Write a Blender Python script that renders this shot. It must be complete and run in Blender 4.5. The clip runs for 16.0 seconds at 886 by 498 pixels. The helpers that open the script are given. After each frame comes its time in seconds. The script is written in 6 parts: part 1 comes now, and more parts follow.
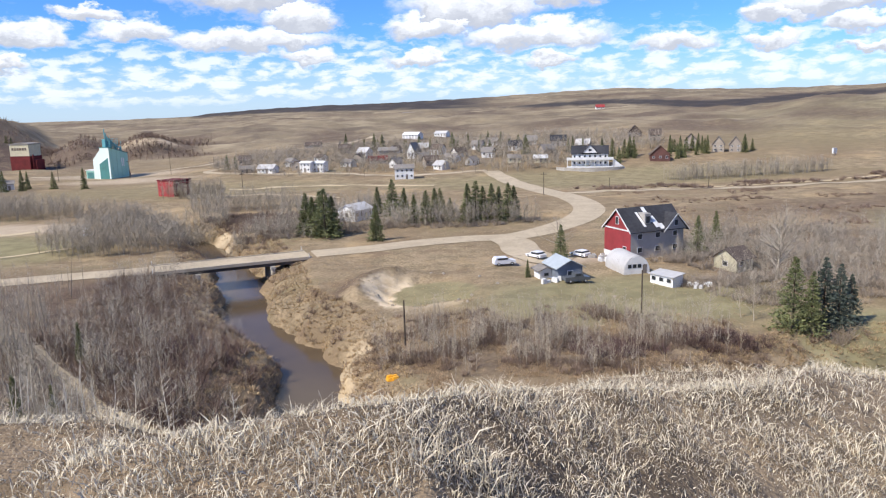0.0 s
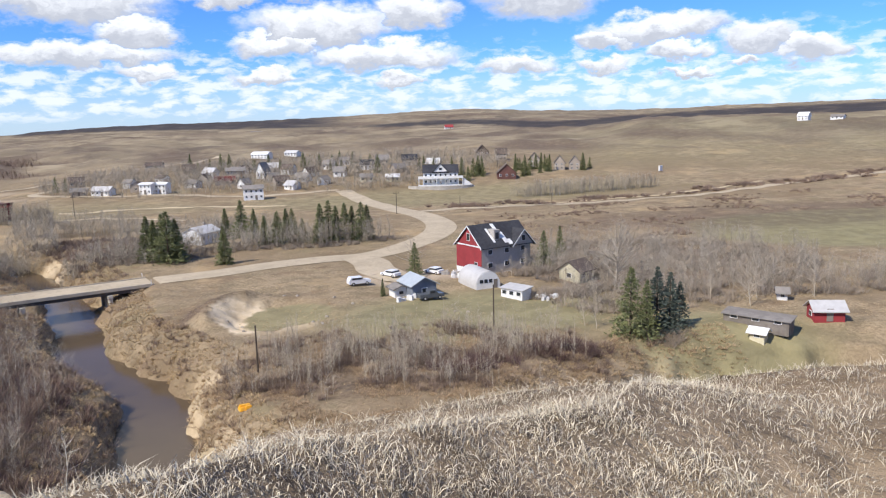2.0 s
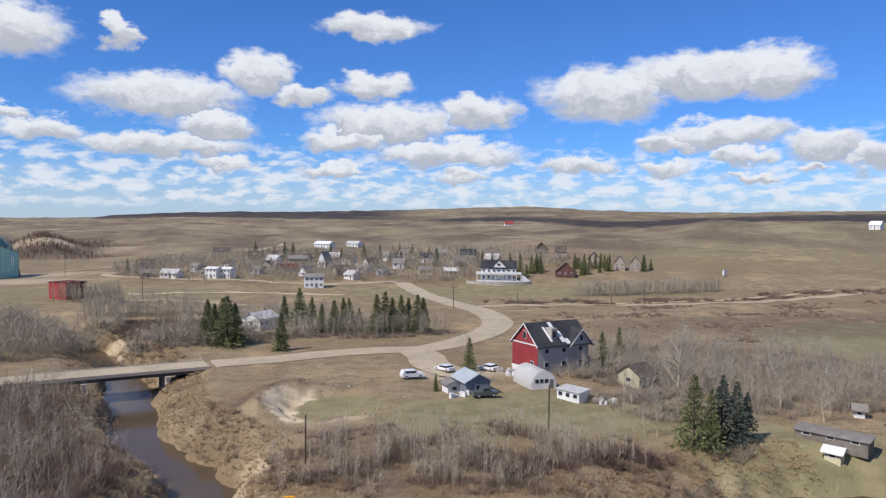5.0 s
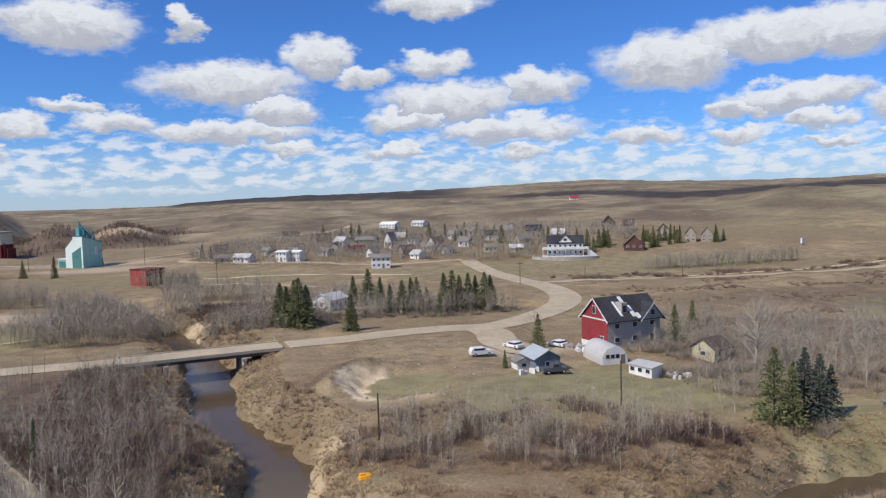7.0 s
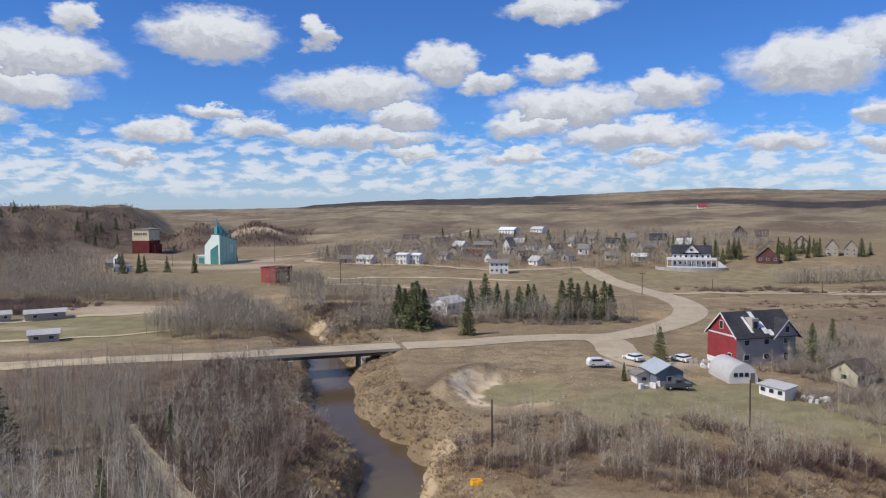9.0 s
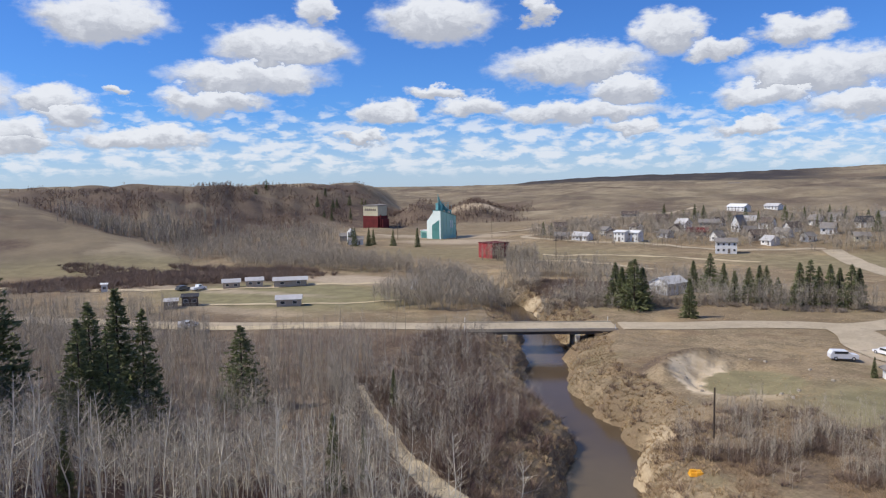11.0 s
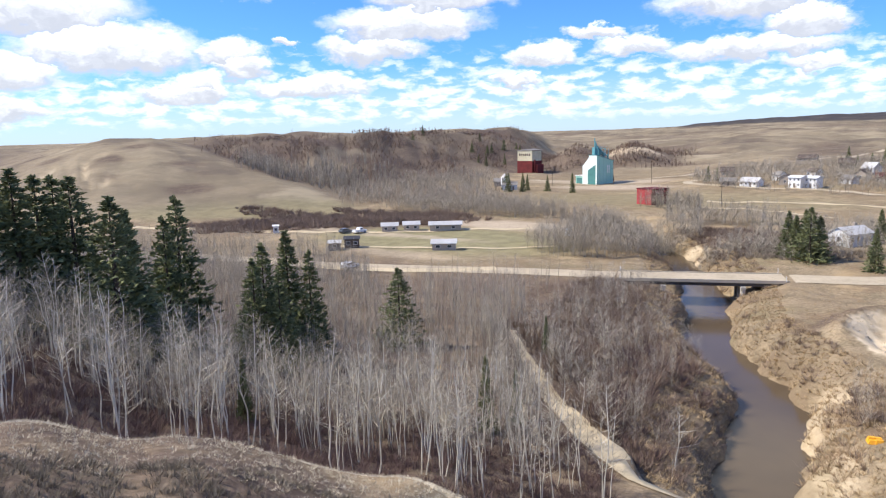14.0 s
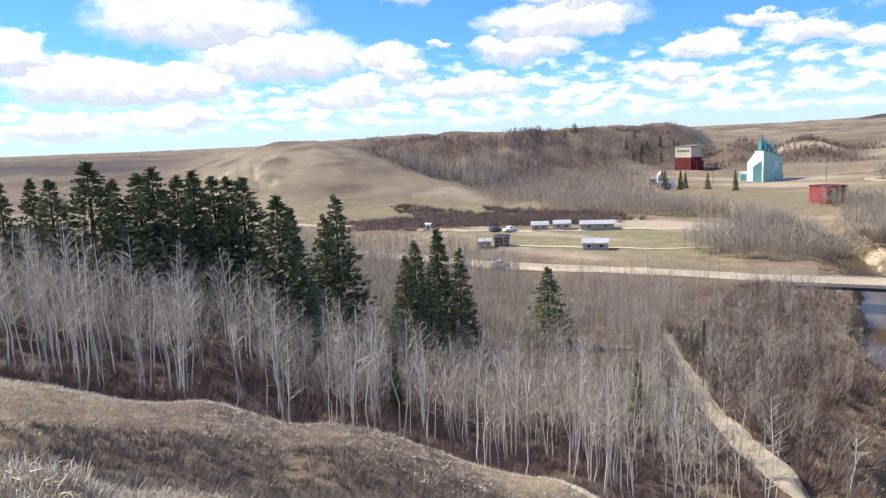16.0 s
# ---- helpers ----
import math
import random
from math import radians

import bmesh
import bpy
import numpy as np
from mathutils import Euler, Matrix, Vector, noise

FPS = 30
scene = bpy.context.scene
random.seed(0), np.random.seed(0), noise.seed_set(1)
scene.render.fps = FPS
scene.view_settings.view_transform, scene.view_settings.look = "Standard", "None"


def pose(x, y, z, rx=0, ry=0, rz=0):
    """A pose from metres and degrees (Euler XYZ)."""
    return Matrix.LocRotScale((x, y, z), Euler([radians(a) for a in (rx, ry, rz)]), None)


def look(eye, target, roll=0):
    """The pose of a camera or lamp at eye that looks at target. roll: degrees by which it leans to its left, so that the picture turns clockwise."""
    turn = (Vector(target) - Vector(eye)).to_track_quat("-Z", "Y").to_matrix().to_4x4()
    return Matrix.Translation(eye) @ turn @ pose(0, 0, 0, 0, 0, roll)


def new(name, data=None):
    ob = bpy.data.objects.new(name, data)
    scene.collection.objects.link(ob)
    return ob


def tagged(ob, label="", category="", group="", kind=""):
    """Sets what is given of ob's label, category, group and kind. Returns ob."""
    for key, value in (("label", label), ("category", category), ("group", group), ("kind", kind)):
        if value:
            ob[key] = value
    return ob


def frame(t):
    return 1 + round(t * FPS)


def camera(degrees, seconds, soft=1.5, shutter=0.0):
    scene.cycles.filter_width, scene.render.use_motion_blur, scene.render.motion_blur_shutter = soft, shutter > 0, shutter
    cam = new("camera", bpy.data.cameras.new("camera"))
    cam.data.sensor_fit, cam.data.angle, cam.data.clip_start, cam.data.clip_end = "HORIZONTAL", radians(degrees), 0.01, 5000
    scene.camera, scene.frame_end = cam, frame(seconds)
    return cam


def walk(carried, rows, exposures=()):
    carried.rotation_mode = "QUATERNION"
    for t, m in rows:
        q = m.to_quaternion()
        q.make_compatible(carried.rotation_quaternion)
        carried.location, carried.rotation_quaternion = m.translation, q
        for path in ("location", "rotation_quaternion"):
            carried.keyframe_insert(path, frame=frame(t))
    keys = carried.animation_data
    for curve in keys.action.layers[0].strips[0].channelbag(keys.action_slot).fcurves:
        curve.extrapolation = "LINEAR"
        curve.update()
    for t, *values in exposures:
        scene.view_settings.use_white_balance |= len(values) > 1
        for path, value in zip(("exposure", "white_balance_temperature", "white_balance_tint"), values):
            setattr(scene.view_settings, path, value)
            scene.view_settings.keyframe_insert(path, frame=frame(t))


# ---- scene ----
cam = camera(62.67, 16.0, soft=1.2)
# seconds, place, then yaw to the left, pitch up and roll in degrees
PATH = [
    (0, 0.00, -0.00, 32.00, 0.39, -10.82, -1.68),
    (0.5, 0.28, -0.05, 32.00, -2.18, -10.77, -1.98),
    (1, 0.35, 0.01, 32.00, -5.59, -10.99, -2.18),
    (1.5, 0.32, 0.10, 32.00, -9.07, -11.46, -1.75),
    (2, 0.26, 0.28, 32.00, -11.19, -9.63, -1.40),
    (2.5, 0.17, 0.45, 32.00, -7.75, -8.39, -1.43),
    (3, 0.25, 0.64, 32.00, -2.78, -6.56, -0.98),
    (3.5, 0.28, 0.67, 32.00, -3.88, -5.68, -0.50),
    (4, 0.34, 0.60, 32.00, -6.46, -5.63, -0.14),
    (4.5, 0.31, 0.81, 32.00, -7.24, -3.19, 0.38),
    (4.7, 0.30, 0.84, 32.00, -6.84, -2.08, 0.62),
    (6.8, 0.24, 1.22, 32.00, -4.50, -3.91, -1.47),
    (7, 0.23, 1.25, 32.00, -1.62, -3.89, -1.48),
    (7.5, 0.32, 1.42, 32.00, 3.63, -4.00, -0.90),
    (8, 0.33, 1.47, 32.00, 4.84, -3.93, -0.46),
    (8.2, 0.31, 1.52, 32.00, 5.77, -4.03, -0.41),
    (10.3, 0.13, 2.13, 32.00, 13.79, -1.33, -2.09),
    (10.5, 0.11, 2.19, 32.00, 17.32, -1.70, -1.61),
    (11, 0.23, 2.32, 32.00, 24.66, -4.97, -0.86),
    (11.5, 0.23, 2.40, 32.00, 25.19, -6.31, -0.48),
    (12, 0.07, 2.43, 32.00, 25.52, -6.77, -0.65),
    (12.5, -0.05, 2.45, 32.00, 29.90, -7.11, -1.03),
    (13, -0.03, 2.61, 32.00, 33.79, -7.71, -0.56),
    (13.5, -0.04, 2.62, 32.00, 35.13, -8.71, -0.55),
    (14, -0.05, 2.64, 32.00, 36.86, -9.01, -1.57),
    (14.5, -0.06, 2.65, 32.00, 40.19, -9.23, -2.60),
    (15, -0.07, 2.67, 32.00, 43.42, -9.19, -2.78),
    (15.5, -0.08, 2.68, 32.00, 46.57, -9.04, -2.73),
    (16, -0.09, 2.70, 32.00, 48.75, -8.68, -2.69),
]


def gaze(x, y, z, yaw, pitch, roll):
    a, b = radians(yaw), radians(pitch)
    ahead = Vector((-math.sin(a) * math.cos(b), math.cos(a) * math.cos(b), math.sin(b)))
    return look((x, y, z), Vector((x, y, z)) + ahead * 10, roll)


EXPOSURES = [(0, 0.17), (2, 0.12), (3.5, -0.03), (4.5, -0.18), (7, -0.3), (8, -0.33), (10.5, -0.38), (11, -0.24), (11.5, -0.03), (12, 0.1), (12.5, 0.15), (13.5, 0.32), (16, 0.43)]
walk(cam, [(row[0], gaze(*row[1:])) for row in PATH], EXPOSURES)

# ---- sky and sun ----
SUN_YAW, SUN_HEIGHT = 121.0, 46.0
sun = new("sun", bpy.data.lights.new("sun", "SUN"))
sun.data.energy, sun.data.angle, sun.data.color = 5.0, radians(0.55), (1.0, 0.935, 0.84)
sun.matrix_world = look((-60 * math.sin(radians(SUN_YAW)), 60 * math.cos(radians(SUN_YAW)), 60 * math.tan(radians(SUN_HEIGHT))), (0, 0, 0))

# Fair-weather clouds: bearing, height over the horizon, half width and half height in degrees.
CLOUDS_AHEAD = [
    (24.9, 12.8, 5.1, 2.0), (17.3, 13.1, 1.3, 1.2), (-1.2, 14.8, 4.7, 1.1), (7.6, 11.0, 2.9, 1.7), (14.4, 8.9, 6.7, 1.7),
    (-1.1, 10.3, 3.3, 1.1), (4.2, 9.5, 2.7, 0.9), (10.7, 7.0, 3.6, 1.1), (14.5, 5.4, 7.1, 1.0), (10.2, 4.2, 2.2, 0.6),
    (-2.3, 7.5, 6.2, 1.6), (-9.3, 8.5, 3.6, 1.4), (0.8, 6.1, 4.0, 1.0), (-7.1, 5.4, 6.7, 1.0), (1.8, 4.0, 3.1, 0.6),
    (25.0, 7.0, 2.2, 0.6), (22.0, 6.1, 2.9, 1.0)]
CLOUDS_RIGHT = [
    (-8.3, 3.6, 2.2, 0.5), (-18.9, 9.7, 5.6, 2.1), (-26.2, 10.8, 7.6, 1.8), (-30.7, 10.8, 4.0, 1.9), (-27.6, 6.6, 5.8, 1.1),
    (-23.6, 6.0, 2.7, 0.8), (-28.7, 5.0, 3.1, 0.7), (-17.3, 4.5, 3.3, 0.8), (-23.6, 4.2, 2.0, 0.7), (-29.7, 3.5, 1.6, 0.4),
    (-34.5, 5.6, 3.1, 1.3), (-37.6, 4.8, 2.7, 1.0), (-33.6, 4.1, 1.6, 0.4), (-29.6, 3.5, 1.8, 0.4)]
CLOUDS_LEFT = [
    (28.2, 5.6, 2.2, 0.8), (49.0, 11.8, 5.1, 1.7), (36.6, 10.5, 6.0, 1.8), (39.1, 8.2, 6.7, 1.3), (41.8, 6.5, 4.4, 1.1),
    (52.4, 6.2, 2.9, 1.2), (29.0, 5.7, 2.9, 1.0), (34.0, 13.1, 1.8, 1.1), (54.6, 4.0, 2.2, 1.0), (48.1, 7.1, 1.1, 0.4),
    (46.8, 3.8, 5.3, 0.8), (30.8, 3.8, 2.7, 0.6), (65.6, 9.2, 8.0, 2.2), (60.5, 6.4, 7.1, 2.0), (69.4, 4.9, 7.1, 1.6),
    (74.9, 5.0, 4.4, 1.8), (77.8, 6.8, 2.4, 1.8), (51.6, 5.3, 2.2, 1.1), (55.6, 3.4, 4.0, 0.8), (67.7, 2.3, 4.0, 1.0), (75.6, 1.7, 4.0, 0.8)]


class Nodes:
    """Short hands for building a node tree."""

    def __init__(self, tree):
        self.tree = tree
        tree.nodes.clear()

    def put(self, kind, **given):
        node = self.tree.nodes.new(kind)
        for key, value in given.items():
            setattr(node, key, value)
        return node

    def link(self, a, b):
        self.tree.links.new(a, b)

    def feed(self, socket, value):
        if hasattr(value, "links"):
            self.link(value, socket)
        elif value is not None:
            socket.default_value = value

    def math(self, op, a, b=None, c=None):
        node = self.put("ShaderNodeMath", operation=op)
        for socket, value in zip(node.inputs, (a, b, c)):
            self.feed(socket, value)
        return node.outputs[0]

    def vec(self, op, a, b=None):
        node = self.put("ShaderNodeVectorMath", operation=op)
        for socket, value in zip(node.inputs, (a, b)):
            self.feed(socket, value)
        return node.outputs["Value"] if op in ("LENGTH", "DOT_PRODUCT") else node.outputs[0]

    def noise(self, where, scale, detail=4.0, rough=0.55, stretch=None):
        if stretch:
            where = self.vec("MULTIPLY", where, stretch)
        node = self.put("ShaderNodeTexNoise")
        self.feed(node.inputs["Vector"], where)
        node.inputs["Scale"].default_value, node.inputs["Detail"].default_value, node.inputs["Roughness"].default_value = scale, detail, rough
        return node.outputs["Fac"]

    def ramp(self, value, low, high, to_low=0.0, to_high=1.0):
        node = self.put("ShaderNodeMapRange", interpolation_type="SMOOTHSTEP")
        for socket, v in zip(node.inputs, (value, low, high, to_low, to_high)):
            self.feed(socket, v)
        return node.outputs[0]

    def mix(self, fac, a, b, blend="MIX"):
        node = self.put("ShaderNodeMix", data_type="RGBA", blend_type=blend)
        for socket, v in zip((node.inputs[0], node.inputs[6], node.inputs[7]), (fac, a, b)):
            self.feed(socket, (*v, 1) if isinstance(v, tuple) and len(v) == 3 else v)
        return node.outputs[2]


def make_sky():
    world = bpy.data.worlds.new("sky")
    scene.world = world
    world.use_nodes = True
    n = Nodes(world.node_tree)
    sky = n.put("ShaderNodeTexSky", sky_type="NISHITA", sun_disc=False, sun_elevation=radians(SUN_HEIGHT), sun_rotation=radians(-SUN_YAW), altitude=900, air_density=1.0, dust_density=0.5, ozone_density=2.0)
    way = n.put("ShaderNodeTexCoord").outputs["Generated"]
    split = n.put("ShaderNodeSeparateXYZ")
    n.link(way, split.inputs[0])
    x, y, z = split.outputs
    bearing = n.math("DEGREES", n.math("ARCTAN2", n.math("MULTIPLY", x, -1.0), y))
    height = n.math("DEGREES", n.math("ARCSINE", z))
    join = n.put("ShaderNodeCombineXYZ")
    n.link(bearing, join.inputs[0]), n.link(height, join.inputs[1])
    place = join.outputs[0]
    # lumps that break the outlines
    rough = n.put("ShaderNodeTexNoise")
    n.link(n.vec("MULTIPLY", place, (0.55, 1.0, 1.0)), rough.inputs["Vector"])
    rough.inputs["Scale"].default_value, rough.inputs["Detail"].default_value, rough.inputs["Roughness"].default_value = 0.75, 7.0, 0.6
    shift = n.vec("MULTIPLY", n.vec("SUBTRACT", rough.outputs["Color"], (0.5, 0.5, 0.5)), (4.8, 3.0, 0.0))
    bent = n.vec("ADD", place, shift)
    best, drop = None, None
    for az, el, wide, high in CLOUDS_AHEAD + CLOUDS_RIGHT + CLOUDS_LEFT:
        off = n.vec("MULTIPLY", n.vec("SUBTRACT", bent, (az, el, 0.0)), (1 / (wide * 1.08), 1 / (high * 1.15), 0.0))
        here = n.math("SUBTRACT", 1.0, n.vec("LENGTH", off))
        rise = n.put("ShaderNodeSeparateXYZ")
        n.link(off, rise.inputs[0])
        if best is None:
            best, drop = here, rise.outputs[1]
        else:
            wins = n.math("GREATER_THAN", here, best)
            drop = n.math("ADD", drop, n.math("MULTIPLY", wins, n.math("SUBTRACT", rise.outputs[1], drop)))
            best = n.math("MAXIMUM", best, here)
    # small far clouds in rows towards the horizon, and clouds elsewhere overhead
    low = n.noise(n.vec("ADD", place, n.vec("MULTIPLY", shift, (0.35, 0.3, 0.0))), 1.05, 5.0, 0.52, (0.5, 1.35, 1.0))
    band = n.math("MULTIPLY", n.ramp(height, 0.0, 1.5), n.ramp(height, 9.0, 3.5))
    small = n.ramp(n.math("SUBTRACT", low, n.math("MULTIPLY_ADD", band, -0.23, 0.635)), 0.0, 0.2)
    overhead = n.vec("DIVIDE", way, n.math("MAXIMUM", z, 0.08))
    high_noise = n.noise(overhead, 0.8, 6.0, 0.6)
    high = n.math("MULTIPLY", n.ramp(high_noise, 0.53, 0.62), n.ramp(height, 16.0, 22.0))
    body = n.ramp(best, 0.0, 0.42)
    cover = n.math("MAXIMUM", n.math("MAXIMUM", body, n.math("MULTIPLY", small, n.math("MULTIPLY", band, 0.8))), high)
    grain = n.noise(bent, 0.9, 5.0, 0.6)
    under = n.math("MULTIPLY", n.ramp(n.math("ADD", drop, n.math("MULTIPLY_ADD", grain, 1.5, -0.75)), 0.45, -0.6), n.ramp(best, -0.05, 0.3))
    colour = n.mix(n.math("MULTIPLY", under, 0.9), (0.97, 1.0, 1.06), (0.52, 0.55, 0.63))
    haze = n.ramp(height, 6.0, 0.0)
    blue = n.mix(1.0, sky.outputs[0], (0.45, 0.87, 1.58), "MULTIPLY")
    scaled = n.vec("MULTIPLY", blue, (SKY, SKY, SKY))
    hazed = n.mix(n.math("MULTIPLY", haze, 0.62), scaled, (0.68, 0.78, 0.91))
    background = n.put("ShaderNodeBackground")
    n.link(n.mix(n.math("MULTIPLY", cover, n.ramp(height, -0.5, 2.2, 0.25, 0.97)), hazed, colour), background.inputs[0])
    background.inputs[1].default_value = 1.0
    n.link(background.outputs[0], n.put("ShaderNodeOutputWorld").inputs[0])


SKY = 0.103
make_sky()


# ---- materials ----
def paint(name, base, other=None, grain=3.0, rough=0.8, metal=0.0, bump=0.0, stain=None, per_piece=0.0, stretch=None):
    """A surface of two tones in noise at two scales, with fine relief."""
    m = bpy.data.materials.new(name)
    m.use_nodes = True
    n = Nodes(m.node_tree)
    where = n.put("ShaderNodeNewGeometry").outputs["Position"]
    shader = n.put("ShaderNodeBsdfPrincipled")
    other = other or tuple(c * 0.7 for c in base)
    fine = n.noise(where, grain, 5.0, 0.6, stretch)
    broad = n.noise(where, grain * 0.13, 3.0, 0.5)
    colour = n.mix(n.ramp(n.math("MULTIPLY_ADD", broad, 0.6, n.math("MULTIPLY", fine, 0.6)), 0.42, 0.78), base, other)
    if stain:
        colour = n.mix(n.math("MULTIPLY", n.ramp(n.noise(where, grain * 0.35, 6.0, 0.7), 0.55, 0.72), 0.7), colour, stain)
    if per_piece:
        luck = n.put("ShaderNodeNewGeometry").outputs["Random Per Island"]
        colour = n.mix(n.math("MULTIPLY", luck, per_piece), colour, tuple(min(1, c * 2.1) for c in base))
    n.link(colour, shader.inputs["Base Color"])
    shader.inputs["Roughness"].default_value, shader.inputs["Metallic"].default_value = rough, metal
    if rough > 0.7:
        shader.inputs["Specular IOR Level"].default_value = 0.2
    if bump:
        b = n.put("ShaderNodeBump")
        b.inputs["Strength"].default_value, b.inputs["Distance"].default_value = bump, 0.05
        n.link(fine, b.inputs["Height"]), n.link(b.outputs[0], shader.inputs["Normal"])
    n.link(shader.outputs[0], n.put("ShaderNodeOutputMaterial").inputs[0])
    return m


def ground_material():
    """Dry prairie: tan and grey-brown grass, hazy far grass, greener hay, bare clay, gravel and dead scrub, each where
    its share says.
    """
    m = bpy.data.materials.new("prairie_ground")
    m.use_nodes = True
    n = Nodes(m.node_tree)
    where = n.put("ShaderNodeNewGeometry").outputs["Position"]
    share = lambda name: n.put("ShaderNodeAttribute", attribute_name=name).outputs["Fac"]
    f1, f2, f3, f4 = n.noise(where, 1.9, 6.0, 0.65), n.noise(where, 0.22, 5.0, 0.6), n.noise(where, 0.035, 5.0, 0.6), n.noise(where, 0.008, 4.0, 0.55)
    tan = n.mix(n.ramp(f1, 0.35, 0.68), (0.398, 0.305, 0.189), (0.244, 0.182, 0.110))
    drab = n.mix(n.ramp(f1, 0.35, 0.66), (0.288, 0.225, 0.137), (0.173, 0.133, 0.081))
    colour = n.mix(n.ramp(f2, 0.38, 0.64), tan, drab)
    f5, f6 = n.noise(where, 0.075, 6.0, 0.68), n.noise(n.vec("ADD", where, (310.0, 90.0, 0.0)), 0.05, 6.0, 0.68)
    colour = n.mix(n.math("MULTIPLY", n.ramp(f5, 0.48, 0.66), 0.75), colour, (0.185, 0.126, 0.077))
    colour = n.mix(n.math("MULTIPLY", n.ramp(f6, 0.52, 0.68), 0.7), colour, (0.456, 0.330, 0.180))
    colour = n.mix(n.math("MULTIPLY", n.ramp(f6, 0.46, 0.34), 0.6), colour, (0.239, 0.197, 0.106))
    colour = n.mix(n.math("MULTIPLY", n.ramp(f3, 0.45, 0.62), 0.6), colour, (0.228, 0.167, 0.102))
    colour = n.mix(n.math("MULTIPLY", n.ramp(f4, 0.5, 0.64), 0.6), colour, (0.212, 0.161, 0.095))
    # duller dead grass on far hills, with distance haze put into its colour
    hazy_grass = n.mix(n.ramp(n.math("MULTIPLY_ADD", f4, 0.5, n.math("MULTIPLY", f3, 0.5)), 0.38, 0.62), (0.30, 0.245, 0.162), (0.175, 0.142, 0.098))
    colour = n.mix(n.math("MULTIPLY", share("hazy_hills"), 0.72), colour, hazy_grass)
    patches = n.ramp(n.noise(where, 0.017, 6.0, 0.62), 0.53, 0.62)
    colour = n.mix(n.math("MULTIPLY", share("hazy_hills"), n.math("MULTIPLY", patches, 0.6)), colour, (0.118, 0.092, 0.07))
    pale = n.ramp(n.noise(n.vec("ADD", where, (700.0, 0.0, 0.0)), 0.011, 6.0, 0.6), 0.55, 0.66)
    colour = n.mix(n.math("MULTIPLY", share("hazy_hills"), n.math("MULTIPLY", pale, 0.55)), colour, (0.42, 0.345, 0.225))
    meadow = n.mix(n.ramp(f2, 0.35, 0.65), (0.28, 0.245, 0.133), (0.215, 0.187, 0.102))
    colour = n.mix(n.math("MULTIPLY", share("meadow"), n.ramp(f1, 0.1, 0.5, 0.55, 1.0)), colour, meadow)
    scrub = n.mix(n.ramp(f1, 0.35, 0.65), (0.154, 0.108, 0.081), (0.085, 0.059, 0.045))
    colour = n.mix(n.math("MULTIPLY", share("scrub"), n.ramp(f2, 0.3, 0.55, 0.55, 1.0)), colour, scrub)
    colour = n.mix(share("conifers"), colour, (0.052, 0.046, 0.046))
    clay = n.mix(n.ramp(f2, 0.4, 0.7), (0.68, 0.55, 0.37), (0.48, 0.37, 0.235))
    colour = n.mix(n.math("MULTIPLY", share("clay"), n.ramp(f2, 0.35, 0.7, 1.0, 0.7)), colour, clay)
    gravel = n.mix(n.ramp(f1, 0.3, 0.7), (0.530, 0.428, 0.306), (0.403, 0.320, 0.225))
    colour = n.mix(n.math("MULTIPLY", share("gravel"), n.ramp(f2, 0.3, 0.6, 1.0, 0.8)), colour, gravel)
    shader = n.put("ShaderNodeBsdfPrincipled")
    shader.inputs["Roughness"].default_value, shader.inputs["Specular IOR Level"].default_value = 0.95, 0.1
    n.link(colour, shader.inputs["Base Color"])
    b = n.put("ShaderNodeBump")
    b.inputs["Strength"].default_value, b.inputs["Distance"].default_value = 0.7, 0.25
    n.link(n.math("MULTIPLY_ADD", f2, 1.6, f1), b.inputs["Height"]), n.link(b.outputs[0], shader.inputs["Normal"])
    n.link(shader.outputs[0], n.put("ShaderNodeOutputMaterial").inputs[0])
    return m


def water_material():
    m = bpy.data.materials.new("muddy_water")
    m.use_nodes = True
    n = Nodes(m.node_tree)
    where = n.put("ShaderNodeNewGeometry").outputs["Position"]
    shader = n.put("ShaderNodeBsdfPrincipled")
    n.link(n.mix(n.noise(where, 0.15, 3.0), (0.115, 0.082, 0.05), (0.085, 0.062, 0.04)), shader.inputs["Base Color"])
    shader.inputs["Roughness"].default_value, shader.inputs["IOR"].default_value = 0.12, 1.2
    b = n.put("ShaderNodeBump")
    b.inputs["Strength"].default_value, b.inputs["Distance"].default_value = 0.25, 0.03
    n.link(n.noise(where, 1.6, 3.0, 0.6, (1, 0.6, 1)), b.inputs["Height"]), n.link(b.outputs[0], shader.inputs["Normal"])
    n.link(shader.outputs[0], n.put("ShaderNodeOutputMaterial").inputs[0])
    return m


GROUND, WATER = ground_material(), water_material()
GRAVEL = paint("gravel", (0.50, 0.41, 0.285), (0.39, 0.32, 0.22), 1.2, 0.95, bump=0.4, stain=(0.27, 0.22, 0.165))
TRACK = paint("sandy_track", (0.60, 0.485, 0.31), (0.46, 0.37, 0.235), 0.8, 0.95, bump=0.4, stain=(0.30, 0.25, 0.15))
CONCRETE = paint("weathered_concrete", (0.52, 0.48, 0.41), (0.33, 0.30, 0.26), 0.8, 0.9, bump=0.2)
GIRDER = paint("dark_girder", (0.075, 0.065, 0.06), None, 0.8, 0.7)
TIMBER = paint("grey_timber", (0.24, 0.21, 0.18), (0.14, 0.12, 0.10), 1.0, 0.9, bump=0.2)
POLEWOOD = paint("creosoted_wood", (0.11, 0.085, 0.065), None, 2.0, 0.9)
WHITE = paint("white_siding", (0.80, 0.79, 0.76), (0.66, 0.65, 0.62), 0.7, 0.7, stain=(0.55, 0.53, 0.49))
CREAM = paint("cream_siding", (0.66, 0.60, 0.42), (0.52, 0.47, 0.32), 0.7, 0.75)
